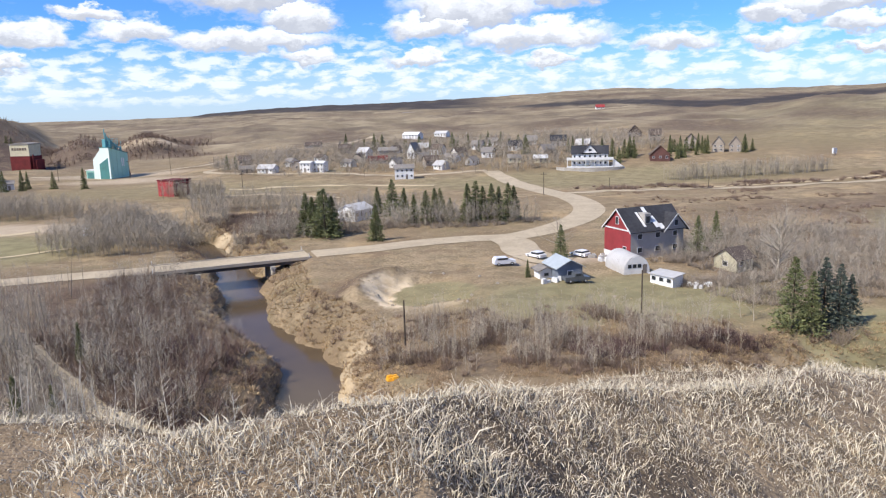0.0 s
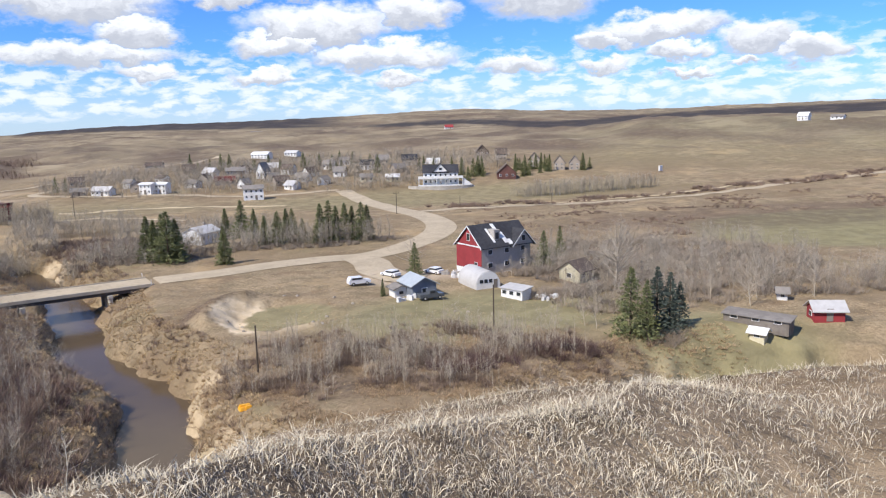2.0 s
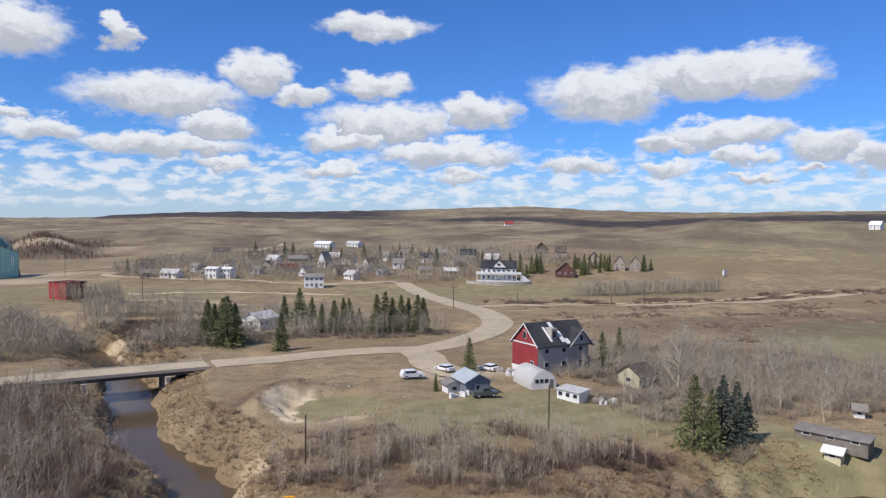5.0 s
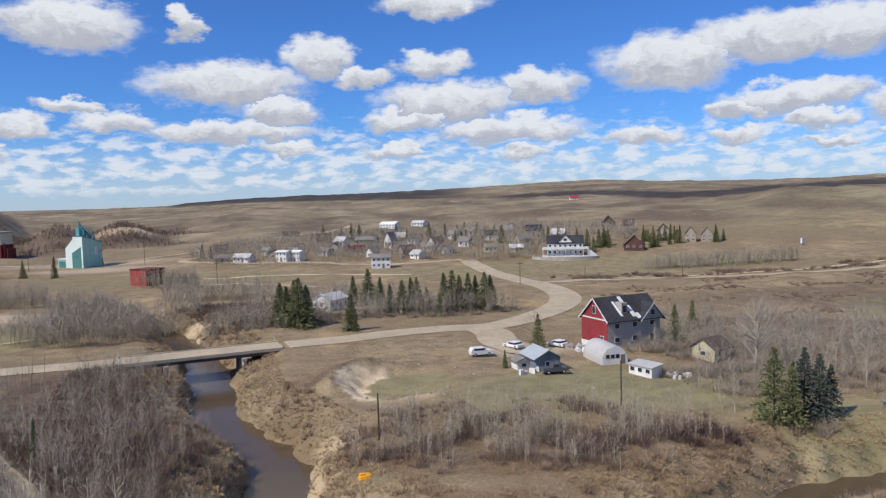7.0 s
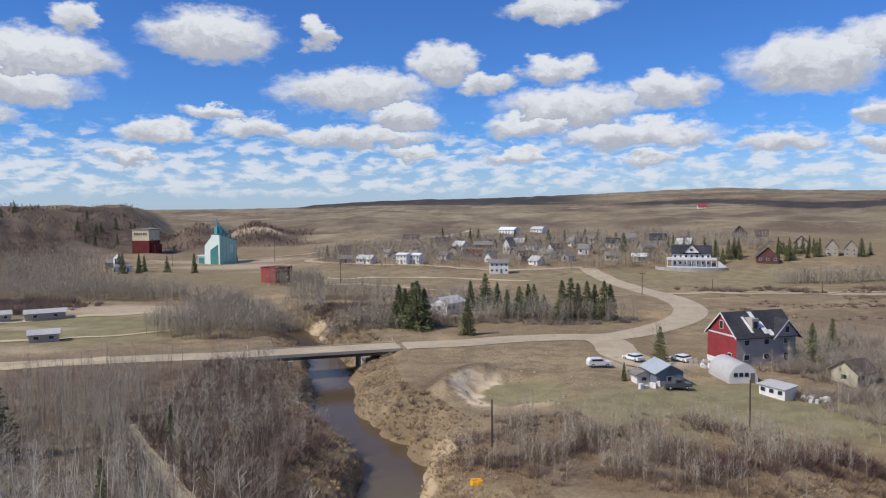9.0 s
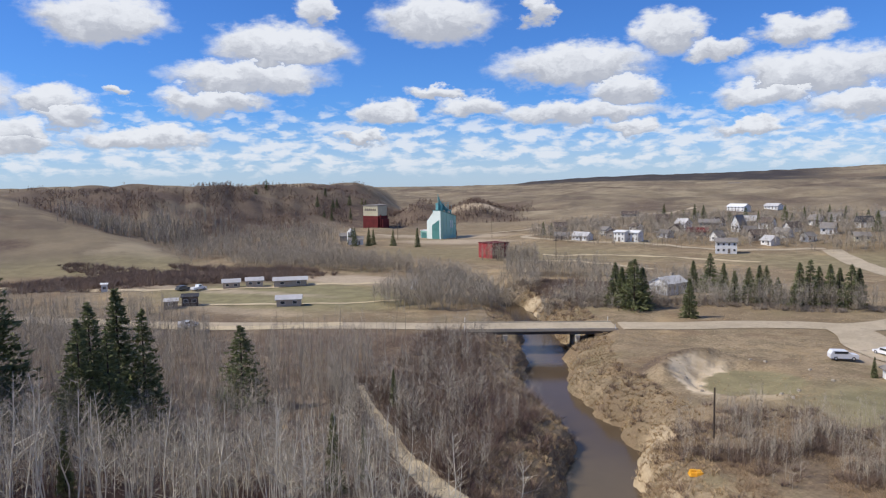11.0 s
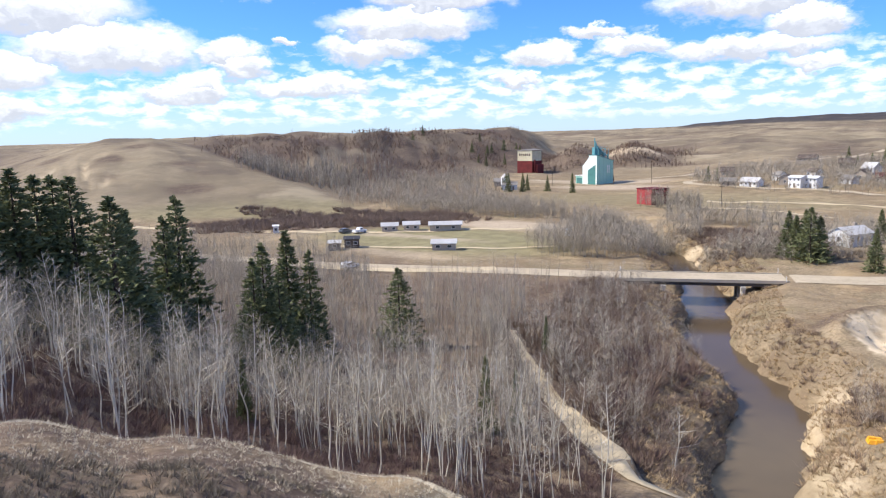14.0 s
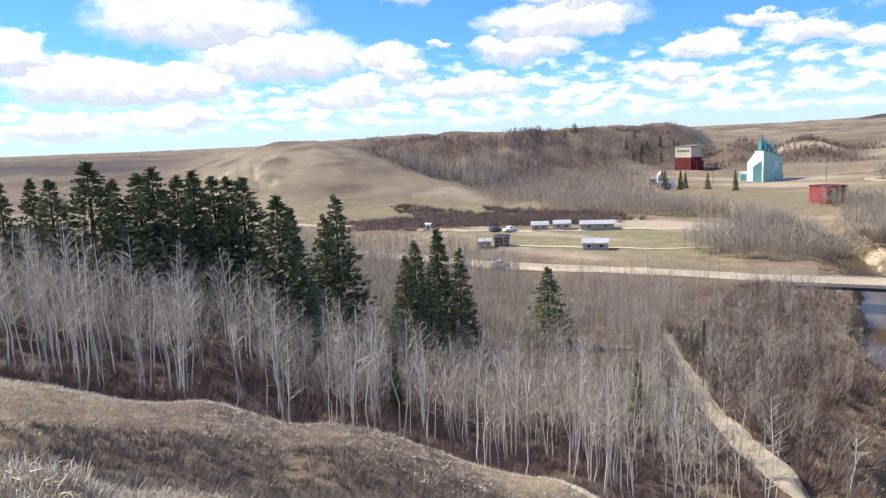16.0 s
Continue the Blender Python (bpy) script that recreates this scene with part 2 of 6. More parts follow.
GREYWALL = paint("weathered_grey_siding", (0.44, 0.405, 0.36), (0.33, 0.305, 0.27), 0.6, 0.85)
TANWALL = paint("tan_siding", (0.42, 0.36, 0.29), (0.32, 0.27, 0.22), 0.6, 0.8)
PALEWALL = paint("pale_pinkish_boards", (0.50, 0.43, 0.36), (0.40, 0.34, 0.28), 0.6, 0.8)
GREYBARK = paint("grey_poplar_bark", (0.50, 0.435, 0.34), (0.34, 0.29, 0.23), 3.0, 0.9)
BLUEGREY = paint("blue_grey_siding", (0.20, 0.225, 0.26), None, 0.6, 0.75)
RED = paint("barn_red_siding", (0.34, 0.05, 0.055), (0.24, 0.04, 0.042), 0.5, 0.75, stain=(0.17, 0.05, 0.05))
REDBROWN = paint("red_brown_logs", (0.19, 0.092, 0.075), (0.12, 0.06, 0.05), 0.4, 0.8)
BRIGHTRED = paint("bright_red_metal", (0.42, 0.055, 0.05), (0.29, 0.045, 0.042), 0.3, 0.6)
DARKRED = paint("dark_red_siding", (0.17, 0.032, 0.03), (0.10, 0.02, 0.02), 0.3, 0.8)
TEAL = paint("faded_teal_metal", (0.34, 0.58, 0.48), (0.28, 0.50, 0.41), 0.2, 0.6, stain=(0.27, 0.50, 0.43))
DARKTEAL = paint("dark_teal_metal", (0.07, 0.22, 0.20), (0.05, 0.15, 0.14), 0.3, 0.6)
# paler teal for the elevator's end walls: sunlight put into the colour
LITTEAL = paint("sunlit_teal_metal", (0.74, 0.81, 0.74), (0.64, 0.74, 0.67), 0.2, 0.6)
PIPE = paint("blue_green_pipework", (0.13, 0.36, 0.38), (0.09, 0.26, 0.28), 0.4, 0.55)
SHINGLE = paint("dark_grey_shingles", (0.06, 0.06, 0.066), (0.035, 0.035, 0.04), 1.5, 0.9, bump=0.3)
BROWNROOF = paint("brown_shingles", (0.15, 0.115, 0.09), (0.09, 0.07, 0.06), 1.0, 0.9)
GREYROOF = paint("grey_shingles", (0.27, 0.245, 0.215), (0.19, 0.17, 0.15), 1.0, 0.9)
METALROOF = paint("galvanised_metal", (0.60, 0.58, 0.55), (0.47, 0.45, 0.42), 0.8, 0.55, 0.15)
PALEBLUE = paint("pale_blue_metal_roof", (0.52, 0.56, 0.57), (0.42, 0.46, 0.47), 0.8, 0.5, 0.2)
TRIM = paint("white_trim", (0.80, 0.79, 0.77), None, 2.0, 0.6)
GLASS = paint("dark_window_glass", (0.03, 0.035, 0.04), None, 1.0, 0.3)
CARWHITE = paint("white_car_paint", (0.82, 0.82, 0.82), (0.74, 0.74, 0.74), 1.0, 0.25)
CARDARK = paint("dark_car_paint", (0.10, 0.11, 0.12), None, 1.0, 0.3)
RUBBER = paint("rubber", (0.025, 0.025, 0.025), None, 4.0, 0.85)
ORANGE = paint("orange_yellow_tarp", (0.85, 0.42, 0.02), (0.70, 0.32, 0.02), 1.5, 0.6, bump=0.5)
ASPEN = paint("aspen_bark", (0.70, 0.63, 0.48), (0.42, 0.37, 0.28), 3.0, 0.85, stain=(0.10, 0.09, 0.08), per_piece=0.25)
TWIG = paint("grey_twigs", (0.38, 0.325, 0.245), (0.25, 0.21, 0.16), 2.0, 0.9, per_piece=0.35)
FOREST = paint("leafless_wood", (0.31, 0.27, 0.212), (0.185, 0.158, 0.124), 0.3, 0.9, per_piece=0.5)
SHRUB = paint("leafless_shrub", (0.225, 0.163, 0.122), (0.135, 0.096, 0.075), 0.4, 0.95, per_piece=0.35)
SPURBRUSH = paint("grey_brown_buckbrush", (0.20, 0.168, 0.125), (0.115, 0.098, 0.075), 0.5, 0.95, per_piece=0.35)
GREYBRUSH = paint("grey_willow_brush", (0.31, 0.255, 0.198), (0.19, 0.155, 0.12), 0.4, 0.95, per_piece=0.35)
RUSTBRUSH = paint("rust_brown_brush", (0.255, 0.185, 0.135), (0.155, 0.112, 0.085), 0.4, 0.95, per_piece=0.3)
REDSHRUB = paint("red_osier", (0.15, 0.098, 0.083), (0.09, 0.058, 0.052), 0.4, 0.95, per_piece=0.3)
STRAW = paint("dry_bank_grass", (0.42, 0.315, 0.185), (0.28, 0.20, 0.115), 0.5, 0.95, per_piece=0.3)
BLADE = paint("bleached_grass", (0.51, 0.435, 0.325), (0.37, 0.305, 0.225), 6.0, 0.8, per_piece=0.5)
REDSTRAW = paint("rusty_tall_grass", (0.36, 0.26, 0.16), (0.22, 0.152, 0.092), 0.6, 0.95, per_piece=0.4)
DECK = paint("dusty_bridge_deck", (0.50, 0.43, 0.33), (0.40, 0.34, 0.26), 0.6, 0.9, bump=0.2)
NEEDLE = paint("spruce_needles", (0.148, 0.158, 0.07), (0.082, 0.09, 0.042), 1.5, 0.9, per_piece=0.5)
BLUENEEDLE = paint("blue_spruce_needles", (0.085, 0.105, 0.085), (0.05, 0.062, 0.05), 1.5, 0.9, per_piece=0.4)
BARK = paint("spruce_bark", (0.10, 0.075, 0.055), None, 3.0, 0.95)
STONE = paint("pale_stone", (0.46, 0.40, 0.32), (0.34, 0.29, 0.23), 2.0, 0.9)


# ---- the lie of the land ----
def smooth(a, b, v):
    u = np.clip((np.asarray(v, float) - a) / (b - a), 0, 1)
    return u * u * (3 - 2 * u)


# Profiles of the hill that the camera stands on: heights at these distances, by bearing (degrees left of ahead).
REACH = [0, 4, 8, 12, 18, 26, 38, 50, 65, 85, 110, 150, 200]
PROFILES = {}
PROFILES[-90] = [30.8, 31.0, 31.2, 31.0, 30.0, 28.0, 24.0, 19.0, 12.0, 5.0, 1.0, 0.0, 0.0]
PROFILES[-45] = [30.5, 30.5, 30.35, 28.3, 25.5, 21.0, 14.0, 8.0, 2.0, 0.0, 0.0, 0.0, 0.0]
PROFILES[-15] = [30.5, 30.3, 29.85, 27.2, 24.0, 19.5, 12.5, 7.0, 1.5, 0.0, 0.0, 0.0, 0.0]
PROFILES[10] = [30.5, 30.2, 29.6, 26.9, 23.5, 18.5, 11.5, 6.0, 1.5, 0.0, 0.0, 0.0, 0.0]
PROFILES[30] = [30.5, 30.0, 29.0, 26.6, 22.0, 17.4, 11.5, 6.0, 2.0, 0.5, 0.0, 0.0, 0.0]
PROFILES[40] = [30.5, 29.9, 28.3, 25.8, 22.2, 18.4, 15.0, 8.8, 4.0, 1.0, 0.0, 0.0, 0.0]
PROFILES[57] = [30.5, 30.4, 30.1, 28.3, 24.4, 21.0, 18.4, 12.0, 9.0, 7.0, 4.5, 1.5, 0.0]
PROFILES[66] = [30.5, 30.4, 30.2, 28.8, 25.2, 22.4, 20.3, 16.0, 14.5, 13.0, 10.5, 6.0, 1.0]
PROFILES[81] = [30.5, 30.4, 29.9, 28.3, 25.4, 24.2, 23.1, 20.0, 18.5, 18.0, 17.0, 13.0, 7.0]
PROFILES[110] = [30.6, 30.2, 30.0, 29.6, 29.0, 27.5, 26.0, 25.0, 24.0, 23.0, 21.0, 17.0, 10.0]
PROFILES[180] = [30.8, 31.4, 32.0, 32.4, 32.6, 32.8, 33.0, 33.0, 33.0, 33.0, 33.0, 33.0, 33.0]
PROFILES[270] = PROFILES[-90]

# The river's middle, from upstream down.
RIVER = np.array([(-150, 262), (-118, 246), (-95, 230), (-78, 213), (-68, 199), (-61, 187), (-54.5, 175), (-48.5, 162), (-44.5, 150), (-40.6, 140),
                  (-35.4, 122.5), (-27.6, 110.6), (-21.4, 101), (-19.0, 94), (-17.8, 84), (-15.4, 73), (-6.5, 63), (10, 60), (27, 69), (42, 80),
                  (57, 85), (75, 83), (98, 74), (130, 62)]) * 1.042
ROAD = np.array([(-260, 96), (-180, 120), (-130, 130), (-86, 145.5), (-62, 152.8), (-34, 164.6), (-19, 169.8), (-7, 176), (6, 180), (17, 181.5), (28.5, 193),
                 (39.5, 211), (45.5, 232), (44.5, 258), (37, 284), (29, 318), (22, 358)])


def along(line, step):
    """A line through the given points, rounded at its bends, with points about step metres apart."""
    p = np.asarray(line, float)
    out = []
    for i in range(len(p) - 1):
        a, b, c, d = p[max(i - 1, 0)], p[i], p[i + 1], p[min(i + 2, len(p) - 1)]
        n = max(1, int(np.hypot(*(c - b)) / step))
        for u in np.arange(n) / n:
            out.append(0.5 * (2 * b + (c - a) * u + (2 * a - 5 * b + 4 * c - d) * u**2 + (3 * b - a - 3 * c + d) * u**3))
    return np.array(out + [p[-1]])


def away(x, y, line):
    """How far places lie from a line of close points."""
    x, y = np.asarray(x, float), np.asarray(y, float)
    best = np.full(x.shape, 1e9)
    for q in line:
        best = np.minimum(best, (x - q[0]) ** 2 + (y - q[1]) ** 2)
    return np.sqrt(best)


RIVER_FINE, ROAD_FINE = along(RIVER, 2.0), along(ROAD, 2.5)


def ripple(x, y, size, seed):
    """Soft waves of about that size, as natural ground has them, between -1 and 1."""
    r = np.random.RandomState(seed)
    out = 0.0
    for k in range(7):
        a, f, p = r.uniform(0, np.pi), 2 * np.pi / size * r.uniform(0.6, 1.7), r.uniform(0, 6.28)
        out = out + np.sin((x * np.cos(a) + y * np.sin(a)) * f + p + 1.3 * np.sin((x * np.sin(a) - y * np.cos(a)) * f * 0.6 + p * 2))
    return out / 4.0


def hill(x, y):
    """The camera's hill and its spur, from the profiles."""
    x, y = x - 1.45, y + 0.55
    r, yaw = np.hypot(x, y), np.degrees(np.arctan2(-x, y))
    yaw = np.where(yaw < -90, yaw + 360, yaw)
    keys = sorted(PROFILES)
    rows = np.stack([np.interp(r, REACH, PROFILES[k]) for k in keys])
    i = np.clip(np.searchsorted(keys, yaw) - 1, 0, len(keys) - 2)
    k0, k1 = np.array(keys)[i], np.array(keys)[i + 1]
    u = np.clip((yaw - k0) / (k1 - k0), 0, 1)
    u = u * u * (3 - 2 * u)
    lo = np.take_along_axis(rows, i[None], 0)[0]
    hi = np.take_along_axis(rows, (i + 1)[None], 0)[0]
    return lo + (hi - lo) * u - 0.6 * smooth(45, 12, r)


def coulee_foot_at(yaw):
    """How far off the wooded side of the coulee begins to rise, by bearing."""
    return np.interp(yaw, [26, 30, 34, 38, 42, 46, 50, 55, 60], [640, 590, 540, 505, 440, 410, 430, 470, 500])


def far_land(x, y):
    """Valley floor, the village's rise and the hills round the valley."""
    r, yaw = np.hypot(x, y), np.degrees(np.arctan2(-x, y))
    crest = np.interp(yaw, [-90, -60, -42, -35, -27, -21, -18, -13.5, -8, -3, 3, 8, 15, 16.5, 19, 24, 31, 45, 90], [60, 66, 77, 74, 67, 66, 67, 79, 74, 67, 60, 57, 51, 47, 38, 35, 38, 42, 36])
    z = 9 * smooth(300, 520, r) * smooth(26, 8, yaw) + 12 * smooth(520, 1100, r) + (crest - 21) * smooth(1100, 2600, r)
    z = z + 5 * smooth(330, 430, r) * np.exp(-(((yaw + 14) / 9) ** 2))
    z = z * smooth(110, 95, np.abs(yaw)) + 33 * smooth(95, 110, np.abs(yaw)) * smooth(100, 200, r)
    z = z + 3 * smooth(450, 700, r) * np.exp(-(((yaw + 18) / 5) ** 2))
    # rounded grassy hill, with the higher land going on behind it
    dome = np.interp(yaw, [-60, -42, -37, -31, -27, -24.5, -22, -19], [17, 18, 19, 20, 17, 11, 4, 0])
    z = z + dome * np.where(r < 800, np.exp(-(((r - 800) / 270) ** 2)), np.exp(-(((r - 800) / 330) ** 2)))
    z = z + 9 * np.exp(-(((yaw - 4) / 9) ** 2 + ((r - 1000) / 130) ** 2)) + 8 * np.exp(-(((yaw + 8) / 6) ** 2 + ((r - 1150) / 120) ** 2)) + 6 * np.exp(-(((yaw - 14) / 4) ** 2 + ((r - 820) / 110) ** 2))
    # hill with the bare flank, and the wooded side of the coulee behind its nose
    high = np.interp(yaw, [43.5, 46, 48.7, 52, 55, 58, 61, 64, 68, 72, 90], [0, 4, 8.5, 17, 27, 34, 34, 26, 14, 9, 8])
    wide = np.interp(yaw, [44, 48.7, 55, 60], [60, 115, 270, 300])
    scar = 2.2 * np.clip(ripple(yaw * 9, r * 0.12, 9, 15), 0, 1) * smooth(59, 62, yaw) * smooth(70, 66, yaw) * smooth(340, 380, r) * smooth(560, 480, r)
    bald = high * smooth(0, 1, (r - 290) / wide) * smooth(1500, 900, r) - scar
    foot = coulee_foot_at(yaw)
    side = 33.5 * smooth(0, 1, (r - foot) / 250) * smooth(26.5, 31, yaw) * smooth(63, 57, yaw) * (1 + 0.07 * ripple(x, y, 90, 16))
    folds = 1.6 * ripple(yaw * 14, r * 0.10, 30, 17) * smooth(foot + 40, foot + 130, r) * smooth(foot + 300, foot + 200, r) * smooth(27, 32, yaw) * smooth(56, 50, yaw)
    z = np.maximum(z, np.maximum(bald, side + folds))
    z = z + 15 * np.exp(-(((yaw - 22.3) / 2.2) ** 2 + ((r - 660) / 70) ** 2)) + 15 * np.exp(-(((yaw - 26.2) / 1.5) ** 2 + ((r - 660) / 60) ** 2))
    return z + ripple(x, y, 150, 3) * np.where(yaw > 28, 1.2, 2.6) * smooth(400, 750, r) + ripple(x, y, 55, 4) * 1.3 * smooth(380, 600, r) * np.where(yaw > 43, 0.5, 1.0) + ripple(x, y, 420, 5) * 3.5 * smooth(900, 1600, r) * smooth(2500, 2000, r)


def pit_reach(x, y):
    """1 on the rim of the pit, less inside it."""
    return np.hypot((x + 3) / 11.5, (y - 129) / 12.5) + 0.05 * ripple(x, y, 5, 18)


def ground_at(x, y):
    x, y = np.asarray(x, float), np.asarray(y, float)
    r = np.hypot(x, y)
    z = np.maximum(hill(x, y), 0) + far_land(x, y) * smooth(150, 300, r)
    z = z + 0.35 * ripple(x, y, 23, 8) * smooth(45, 80, r) * smooth(600, 250, r) + 0.06 * ripple(x, y, 2.1, 9) * smooth(60, 20, r)
    # dug-out pit with its heap of spoil
    bowl = pit_reach(x, y)
    z = z - 1.5 * smooth(1.0, 0.7, bowl) * smooth(9, -6, x) + 1.9 * np.exp(-(((bowl - 1.2) / 0.17) ** 2)) * smooth(-5, -11, x) * smooth(117, 127, y)
    z = z + 1.2 * np.exp(-(((x - 4) / 9) ** 2 + ((y - 117) / 4) ** 2)) + 0.8 * np.exp(-(((x + 28) / 5) ** 2 + ((y - 150) / 5) ** 2))
    # brow of the hill just ahead of where the walk begins
    hx = x - 0.28
    hr, hyaw = np.hypot(hx, y), np.degrees(np.arctan2(-hx, y))
    crest = np.interp(hyaw, [-50, 10], [6.5, 2.5])
    brow = 31.9 - 0.385 * crest - np.interp(hyaw, [-25, -5], [0.1, 1.1]) * np.maximum(hr - crest, 0) ** 2 - 0.04 * np.maximum(crest - hr, 0)
    z = z + smooth(-62, -38, hyaw) * smooth(52, 34, hyaw) * smooth(0.3, 1.5, hr) * np.maximum(brow - z, 0)
    ex, ey = x + 0.09, y - 2.7
    er, eyaw = np.hypot(ex, ey), np.degrees(np.arctan2(-ex, ey))
    shelf = np.interp(eyaw, [66, 75, 88], [30.45, 30.62, 30.84]) - 0.02 * er - 0.8 * np.maximum(er - np.interp(eyaw, [45, 60, 85], [2.4, 2.8, 3.6]), 0) ** 2
    z = z + smooth(68, 78, eyaw) * smooth(125, 105, eyaw) * smooth(0.4, 1.4, er) * np.maximum(shelf - z, 0)
    d_road = away(x, y, ROAD_FINE)
    flat = smooth(13, 6, d_road)
    z = z * (1 - flat) + np.where(r < 300, 0.0, z) * flat
    d = away(x, y, RIVER_FINE) + 0.9 * ripple(x, y, 9, 12)
    axis = np.array((0.923, 0.384))
    u, v = (x + 48.2) * axis[0] + (y - 158.6) * axis[1], (y - 158.6) * axis[0] - (x + 48.2) * axis[1]
    pit = np.interp(np.abs(u), [0, 6, 10, 15.2, 16.4], [-6.7, -6.1, -3.6, -1.0, 0.2])
    z = np.where((np.abs(v) < 7.5) & (np.abs(u) < 16.4), np.minimum(z, pit), z)
    bank = np.interp(d, [0, 3.9, 4.7, 6.6, 11, 15], [-7.1, -6.2, -4.8, -2.2, -0.5, 0.6])
    return np.where(d < 14, np.minimum(z, bank), z)


# ---- builders ----
class Shape:
    """Vertices and faces of one mesh."""

    def __init__(self):
        self.v, self.f = [], []

    def box(self, x0, y0, z0, x1, y1, z1, top=1.0):
        k, cx, cy = len(self.v), (x0 + x1) / 2, (y0 + y1) / 2
        t = lambda a, c: c + (a - c) * top
        self.v += [(x0, y0, z0), (x1, y0, z0), (x1, y1, z0), (x0, y1, z0), (t(x0, cx), t(y0, cy), z1), (t(x1, cx), t(y0, cy), z1), (t(x1, cx), t(y1, cy), z1), (t(x0, cx), t(y1, cy), z1)]
        self.f += [tuple(k + i for i in q) for q in ((3, 2, 1, 0), (4, 5, 6, 7), (0, 1, 5, 4), (1, 2, 6, 5), (2, 3, 7, 6), (3, 0, 4, 7))]
        return self

    def prism(self, outline, y0, y1):
        """An outline of (x, z), counter-clockwise from the front, drawn out along y."""
        k, n = len(self.v), len(outline)
        self.v += [(x, y0, z) for x, z in outline] + [(x, y1, z) for x, z in outline]
        self.f += [tuple(range(k, k + n)), tuple(range(k + 2 * n - 1, k + n - 1, -1))]
        self.f += [(k + i, k + n + i, k + n + (i + 1) % n, k + (i + 1) % n) for i in range(n)]
        return self

    def rod(self, a, b, ra, rb, sides=6):
        a, b = Vector(a), Vector(b)
        d = (b - a).normalized()
        u = d.orthogonal().normalized()
        w = d.cross(u)
        k = len(self.v)
        for p, r in ((a, ra), (b, rb)):
            self.v += [tuple(p + (u * math.cos(6.2832 * i / sides) + w * math.sin(6.2832 * i / sides)) * r) for i in range(sides)]
        self.f += [(k + i, k + (i + 1) % sides, k + sides + (i + 1) % sides, k + sides + i) for i in range(sides)]
        self.f += [tuple(range(k + sides - 1, k - 1, -1)), tuple(range(k + sides, k + 2 * sides))]
        return self

    def tri(self, a, b, c):
        k = len(self.v)
        self.v += [tuple(a), tuple(b), tuple(c)]
        self.f.append((k, k + 1, k + 2))
        return self

    def turned(self, m):
        self.v = [tuple(m @ Vector(p)) for p in self.v]
        return self

    def mesh(self, name, material):
        data = bpy.data.meshes.new(name)
        data.from_pydata(self.v, [], self.f)
        data.materials.append(material)
        return data


def part(name, shape, material, parent, label=""):
    """Links a shape as one mesh object under a thing or under a part."""
    ob = new(name, shape.mesh(name, material) if isinstance(shape, Shape) else shape)
    ob.parent = parent
    return tagged(ob, label)


def base(name, x, y, turn, label, category, group="", z=None):
    """An empty on the ground that carries a thing's parts."""
    ob = new(name)
    ob.matrix_world = pose(x, y, float(ground_at(x, y)) if z is None else z, 0, 0, turn)
    return tagged(ob, label, category, group)


def big_mesh(name, verts, faces, material):
    """A mesh from arrays: verts (n, 3), faces (m, 3 or 4)."""
    verts, faces = np.asarray(verts, np.float32), np.asarray(faces, np.int32)
    data = bpy.data.meshes.new(name)
    data.vertices.add(len(verts))
    data.vertices.foreach_set("co", verts.ravel())
    data.loops.add(faces.size)
    data.loops.foreach_set("vertex_index", faces.ravel())
    data.polygons.add(len(faces))
    data.polygons.foreach_set("loop_start", np.arange(0, faces.size, faces.shape[1], dtype=np.int32))
    data.polygons.foreach_set("loop_total", np.full(len(faces), faces.shape[1], np.int32))
    data.update(calc_edges=True)
    data.materials.append(material)
    return data


# ---- ground ----
def near(x, y, cx, cy, rx, ry, soft=0.35):
    return smooth(1 + soft, 1 - soft, np.hypot((x - cx) / rx, (y - cy) / ry))


